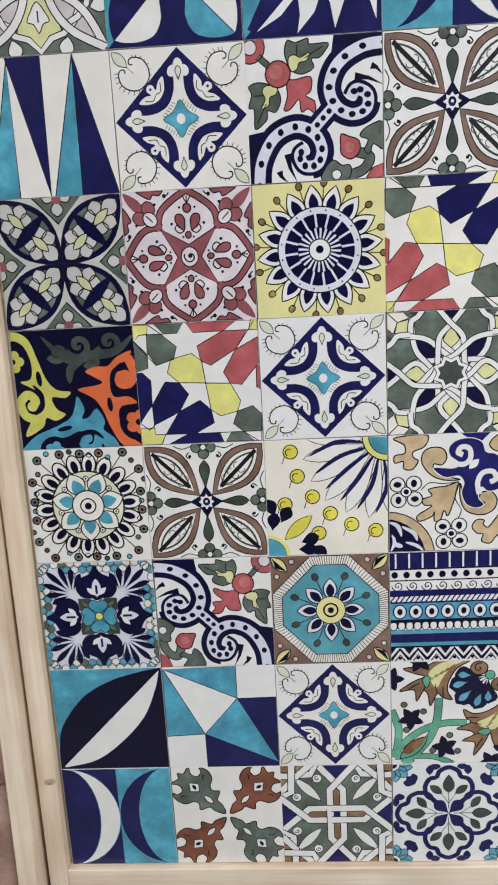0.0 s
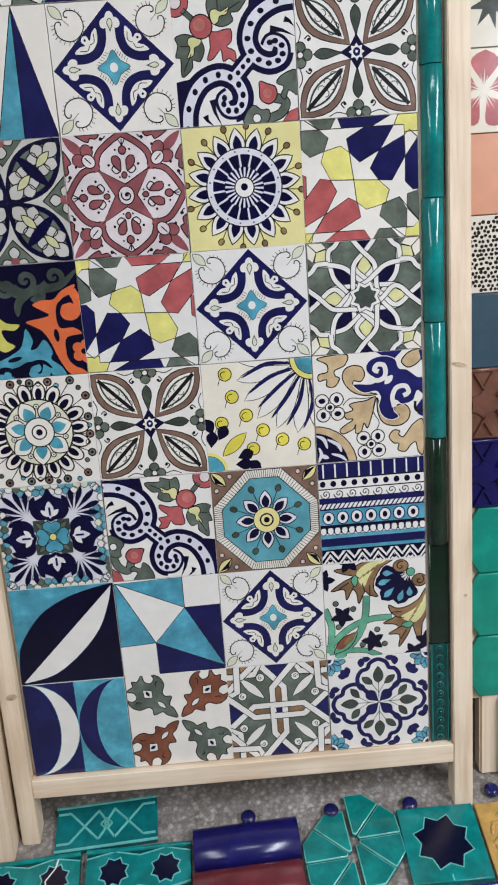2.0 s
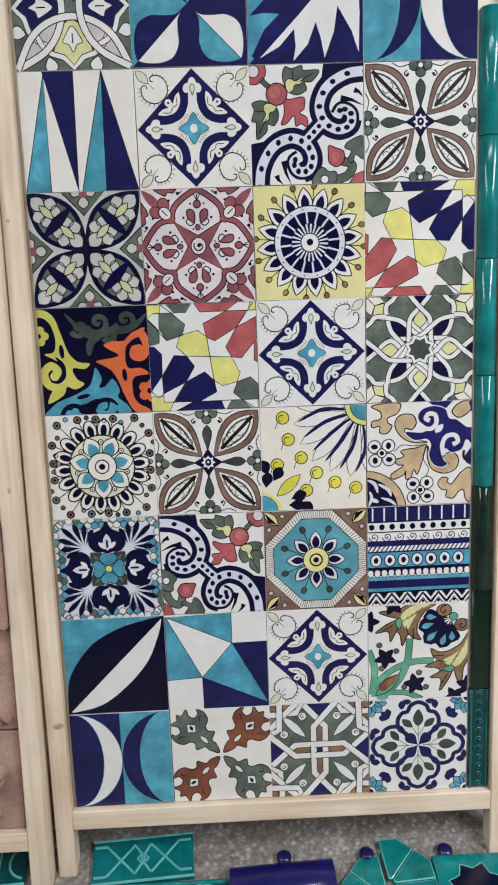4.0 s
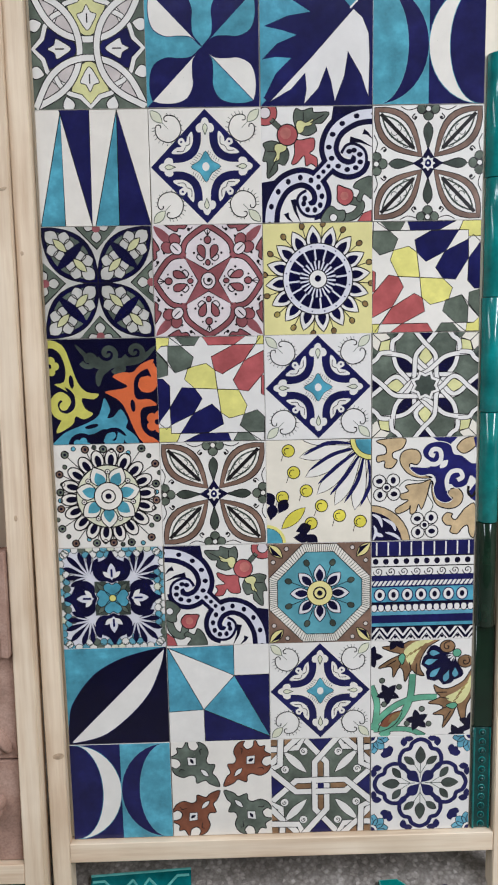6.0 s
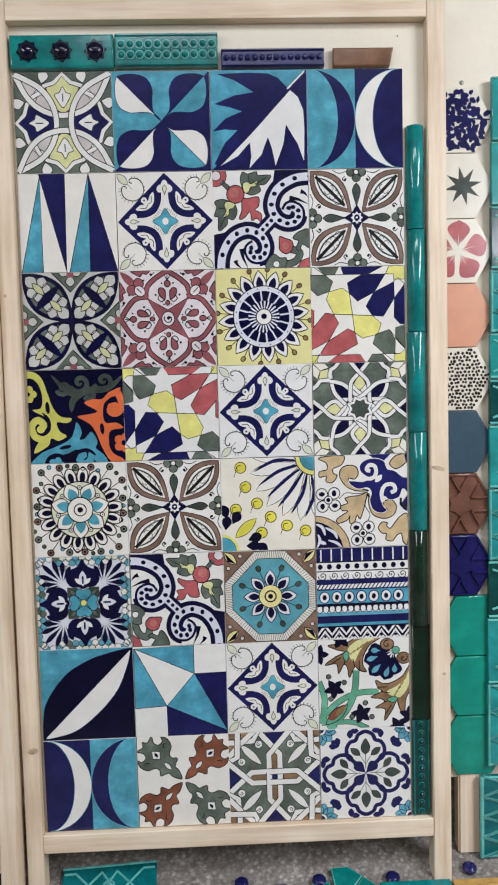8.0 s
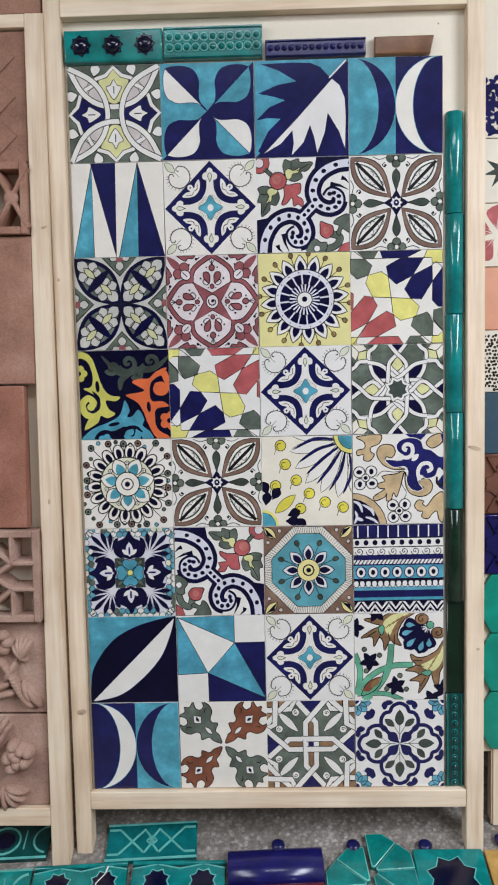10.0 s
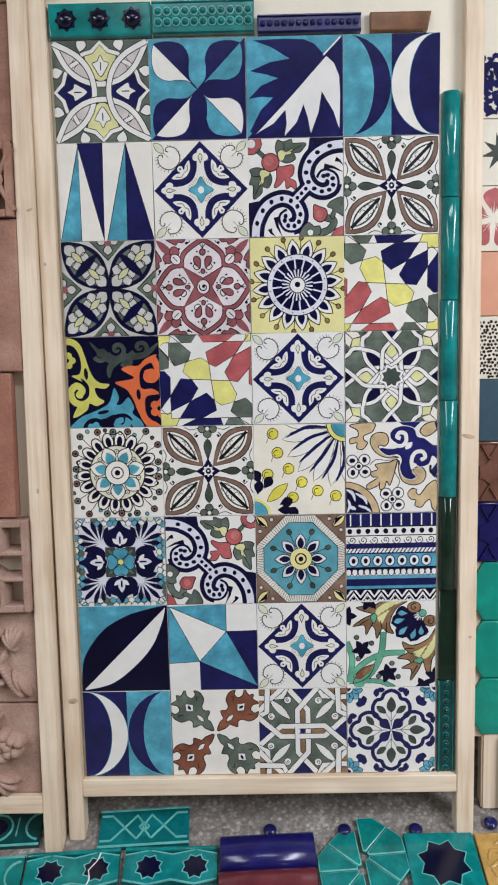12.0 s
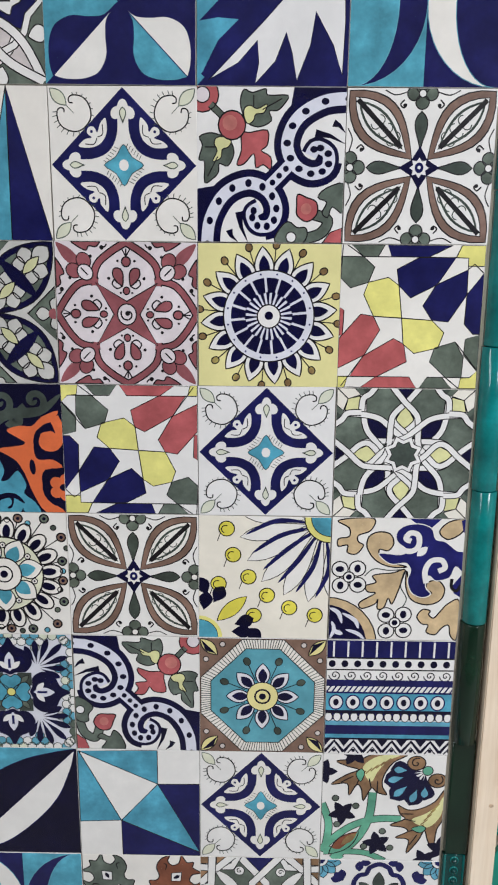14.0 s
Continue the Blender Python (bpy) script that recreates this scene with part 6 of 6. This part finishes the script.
def relief_tile(kind, w, h, t=0.014):
    """A small moulded border tile, glossy glaze pooling between the raised ribs; slots: field, rib, dark."""
    bm = bmesh.new()
    slab(bm, [(0, 0), (w, 0), (w, h), (0, h)], 0, t - 0.003, 0.002)
    z0, z1 = t - 0.0034, t
    for a, b in (((0, 0.003), (w, 0.003)), ((0, h - 0.003), (w, h - 0.003))):
        bar(bm, a, b, 0.006, z0, z1 - 0.0005, 1)
    if kind == "diamond":
        c, k = w / 2, h * 0.33
        for s in (1, -1):
            zig = [(0.004, c * 0 + h / 2 + s * k), (w * 0.14, h / 2 + s * k), (w * 0.42, h / 2 - s * k * 0.95), (w * 0.52, h / 2), ]
            for a, b in zip(zig, zig[1:]):
                bar(bm, a, b, 0.0055, z0, z1, 1)
                bar(bm, (w - a[0], a[1]), (w - b[0], b[1]), 0.0055, z0, z1, 1)
        q = star_points(2, 0.012, 0.012, 0, c, h / 2)
        for a, b in zip(q, q[1:] + q[:1]):
            bar(bm, a, b, 0.004, z0, z1, 1)
    elif kind == "stars":
        zigs = {s: [(0.001, h / 2 + s * h * 0.3), (w * 0.27, h / 2 + s * h * 0.41), (w * 0.51, h / 2 + s * h * 0.3), (w * 0.76, h / 2 + s * h * 0.41), (w - 0.001, h / 2 + s * h * 0.3)] for s in (1, -1)}
        slab(bm, zigs[-1] + zigs[1][::-1], z0, z1 - 0.001, 0.0008, 3)
        for cx in (w * 0.27, w * 0.76):
            slab(bm, star_points(8, 0.0325, 0.0245, 0.39, cx, h / 2), z0, z1 - 0.0004, 0, 1)
            slab(bm, star_points(8, 0.0292, 0.0212, 0.39, cx, h / 2), z0, z1, 0.0006, 2)
        for zig in zigs.values():
            for a, b in zip(zig, zig[1:]):
                bar(bm, a, b, 0.0042, z0, z1 + 0.0006, 1)
        half_round(bm, w, 0.0055, 0.0065, 8, 3, pose(0, h - 0.0055, z0))
    elif kind == "arcs":
        for cx in (0.0, w / 2, w):
            pts = [p for p in arc(cx, h / 2, h * 0.36, 0, 360, 18) if 0 <= p[0] <= w]
            for a, b in zip(pts, pts[1:]):
                if math.hypot(a[0] - b[0], a[1] - b[1]) < 0.03:
                    bar(bm, a, b, 0.006, z0, z1, 1)
        slab(bm, oval(w / 2, h / 2, h * 0.24), z0, z1 - 0.001, 0.001, 2)
        for a, b in ((0.27, 0.73),):
            bar(bm, (w * a, h * 0.25), (w * a, h * 0.75), 0.004, z0, z1, 1), bar(bm, (w * b, h * 0.25), (w * b, h * 0.75), 0.004, z0, z1, 1)
    elif kind == "fan":
        for k in range(7):
            a = math.pi * k / 6
            dome(bm, w / 2 + w * 0.27 * math.cos(a), h * 0.25 + h * 0.3 * math.sin(a), z0, 0.006, 0.006, 8, 3, 1, 3.4, a)
        for k in range(4):
            dome(bm, w * (0.2 + 0.2 * k), h * 0.12, z0, 0.008, 0.005, 8, 3, 2)
    elif kind == "lozenges":
        n, rib = (3, 0.005) if h < 0.188 else (4, 0.0085)
        for i in range(n):
            for s in (1, -1):
                a, b = (0.004, h * i / n), (w / 2, h * (i + 0.5) / n)
                bar(bm, a, b, rib, z0, z1, 1), bar(bm, (0.004, h * (i + 1) / n), b, rib, z0, z1, 1)
                bar(bm, (w - 0.004, h * i / n), b, rib, z0, z1, 1), bar(bm, (w - 0.004, h * (i + 1) / n), b, rib, z0, z1, 1)
        bar(bm, (0.003, 0), (0.003, h), 0.006 + rib - 0.005, z0, z1, 1)
    return bm


z = 1.745
for i, (kind, h) in enumerate((("fan", 0.135), ("fan", 0.135), ("arcs", 0.135), ("lozenges", 0.135), ("arcs", 0.1), ("arcs", 0.1), ("fan", 0.14), ("lozenges", 0.16), ("arcs", 0.13), ("fan", 0.15), ("lozenges", 0.19))):
    x0 = 0.998 - 0.018 * (1.745 - z) / 1.7
    ob = part("border_tile", boxed(0, 0.15, 0, h - 0.003, 0, 0.004), TEAL, hexpanel, "glossy teal relief border tile", pose(x0, 0.055, z - h, 90) @ pose(0, 0, 0.012))
    mats = [(AQUA, AQUA, DEEP)[i % 3], TEALPALE, DEEP]
    ob.data = mesh_of("border_tile", split(relief_tile(kind, 0.15, h - 0.003), mats, RELIEF, ob), mats[0])
    part("tile_spacer", boxed(x0 + 0.005, x0 + 0.145, 0.0432, 0.0548, z - h + 0.004, z - 0.004), BISCUIT, hexpanel)
    z -= h
part("border_tile", relief_tile("lozenges", 0.15, 0.19), [LAGOON, TEALPALE, DEEP], hexpanel, "glossy teal tile with crossed relief ribs", pose(0.966, 0.04, 0.022, 90))

# ---- loose pieces laid out on the floor ----
GREENS = [TEAL, TEALPALE, INK, TEAL]


def on_floor(name, bm, mats, label, category, x, y, turn=0.0, z=0.0, group=""):
    if not isinstance(mats, list):
        return thing(name, bm, mats, label, category, pose(x, y, z, 0, 0, turn), group)
    ob = thing(name, None, None, label, category, pose(x, y, z, 0, 0, turn), group)
    part("tile_body", split(bm, mats, RELIEF, ob), mats[0], ob)
    return ob


LOOSE = "border tiles laid on the floor"
on_floor("border_tile", relief_tile("diamond", 0.208, 0.1), [LAGOON, TEALPALE, INK, LAGOON], "glossy teal border tile with crossed diamond ribs on the terrazzo", "border tile", 0.0285, -0.046, 3.2, 0, LOOSE)
on_floor("border_tile", relief_tile("stars", 0.208, 0.1), [DEEP, TEALPALE, INK, TEAL], "glossy teal border tile with two dark stars on the terrazzo", "border tile", 0.0965, -0.146, 0.4, 0, LOOSE)
on_floor("border_tile", relief_tile("stars", 0.208, 0.1), [DEEP, TEALPALE, INK, TEAL], "glossy teal border tile with two dark stars, chipped across", "border tile", -0.1175, -0.159, 3.6, 0, LOOSE)
crack = bmesh.new()
for a, b in (((0, 0), (0.006, 0.03)), ((0.006, 0.03), (-0.001, 0.05)), ((-0.001, 0.05), (0.014, 0.075)), ((0.014, 0.075), (0.017, 0.098))):
    bar(crack, a, b, 0.0034, 0, 0.0005)
on_floor("chip_line", crack, WHITE, "white broken glaze edge across the star tile", "chipped edge", 0.018, -0.152, -4, 0.0138)
on_floor("border_tile", relief_tile("arcs", 0.208, 0.1), [TEAL, TEALPALE, INK], "glossy teal border tile with interlaced arcs", "border tile", -0.33, -0.174, 3.6, 0, LOOSE)
on_floor("border_tile", relief_tile("arcs", 0.208, 0.1), [DEEP, TEALPALE, INK], "dark teal border tile with arcs under the terracotta board", "border tile", -0.315, -0.045, 3.0, 0, LOOSE)
on_floor("border_tile", relief_tile("arcs", 0.208, 0.1), [TEAL, TEALPALE, TEAL], "glossy teal border tile with interlaced arcs", "border tile", 0.0965, -0.249, 0.4, 0, LOOSE)
on_floor("border_tile", boxed(0, 0.205, 0, 0.09, 0, 0.012, 0.002), CLAYS[2], "plain terracotta border tile on the terrazzo", "border tile", -0.113, -0.251, 3.0)
for mat, y, col in ((COBALT, -0.064, "cobalt blue"), (MAROON, -0.152, "maroon")):
    on_floor("half_round_coping", half_round(bmesh.new(), 0.211, 0.0435, 0.034, 20), mat, "glossy " + col + " half-round coping tile on the terrazzo", "coping tile", 0.309, y, 2.6, 0, "half-round copings")
for x, y in ((0.421, -0.004), (0.592, -0.006), (0.755, -0.007), (0.931, 0.008)):
    bm = bmesh.new()
    slab(bm, oval(0, 0, 0.0105, n=18), 0, 0.009, 0.001)
    slab(bm, oval(0, 0, 0.0155, n=18), 0.008, 0.014, 0.002)
    dome(bm, 0, 0, 0.0135, 0.0138, 0.005, 18, 4)
    on_floor("knob", bm, NAVY, "small round navy glazed knob on the terrazzo", "knob", x, y, 0, 0, "navy knobs")


def wedge(cx, cy, a):
    """One of eight four-sided pieces of an octagon, its point in the middle."""
    r = 0.098
    bm = bmesh.new()
    pts = [(0.0125, 0.0009), (r * 0.985, 0.0009)] + [(r * 1.06 * math.cos(math.pi / 8), r * 1.06 * math.sin(math.pi / 8))] + turned([(r * 0.985, -0.0009), (0.0125, -0.0009)], 45)
    slab(bm, pts, 0, 0.0125, 0.0024)
    for f in bm.faces:
        f.material_index = 1 if abs(f.normal.z) < 0.95 and f.calc_center_median().z > 0.009 else 0
    return thing("wedge_tile", bm, [TEAL, TEALPALE], "glossy teal wedge tile of a loose octagon on the terrazzo", "wedge tile", pose(cx, cy, 0, 0, 0, a), "octagon of wedge tiles")


for k in range(4):
    wedge(0.6265, -0.0735, 49 - 45 * k)
    wedge(0.6225, -0.107, 94 + 45 * k)
bm = bmesh.new()
slab(bm, [(0, 0), (0.155, 0), (0.155, 0.155), (0, 0.155)], 0, 0.0145, 0.002)
slab(bm, star_points(8, 0.0605, 0.0455, math.pi / 8 + 0.04, 0.0775, 0.079), 0.013, 0.0152, 0, 1)
slab(bm, star_points(8, 0.0575, 0.0425, math.pi / 8 + 0.04, 0.0775, 0.079), 0.0142, 0.0157, 0.0004, 2)
bar(bm, (0.0775, 0.002), (0.0775, 0.014), 0.003, 0.0145, 0.0153, 1)
on_floor("star_tile", bm, GREENS, "square glossy teal tile with a dark eight-pointed star", "star tile", 0.7235, -0.1745)
bm = bmesh.new()
slab(bm, [(0, 0), (0.155, 0), (0.155, 0.155), (0, 0.155)], 0, 0.0135, 0.002)
for k in range(9):
    a = 0.35 + k * 0.7
    dome(bm, 0.0775 + 0.045 * math.cos(a), 0.0775 + 0.045 * math.sin(a), 0.0132, 0.007, 0.006, 10, 3, 0, 3.6, a + 0.5)
    dome(bm, 0.0775 + 0.06 * math.cos(a + 0.35), 0.0775 + 0.06 * math.sin(a + 0.35), 0.0132, 0.005, 0.005, 10, 3, 0, 3.0, a + 1.9)
on_floor("relief_tile", bm, GOLD, "square gold glazed tile with leafy relief on the terrazzo", "relief tile", 0.884, -0.176)
on_floor("border_tile", relief_tile("stars", 0.2, 0.09), [COBALT, SKY, INK, COBALT], "cobalt blue border tile on the terrazzo", "border tile", 0.70, -0.274, 1.0)
on_floor("border_tile", boxed(0, 0.11, 0, 0.09, 0, 0.012, 0.002), MAROON, "plain maroon tile on the terrazzo", "border tile", 0.905, -0.275)
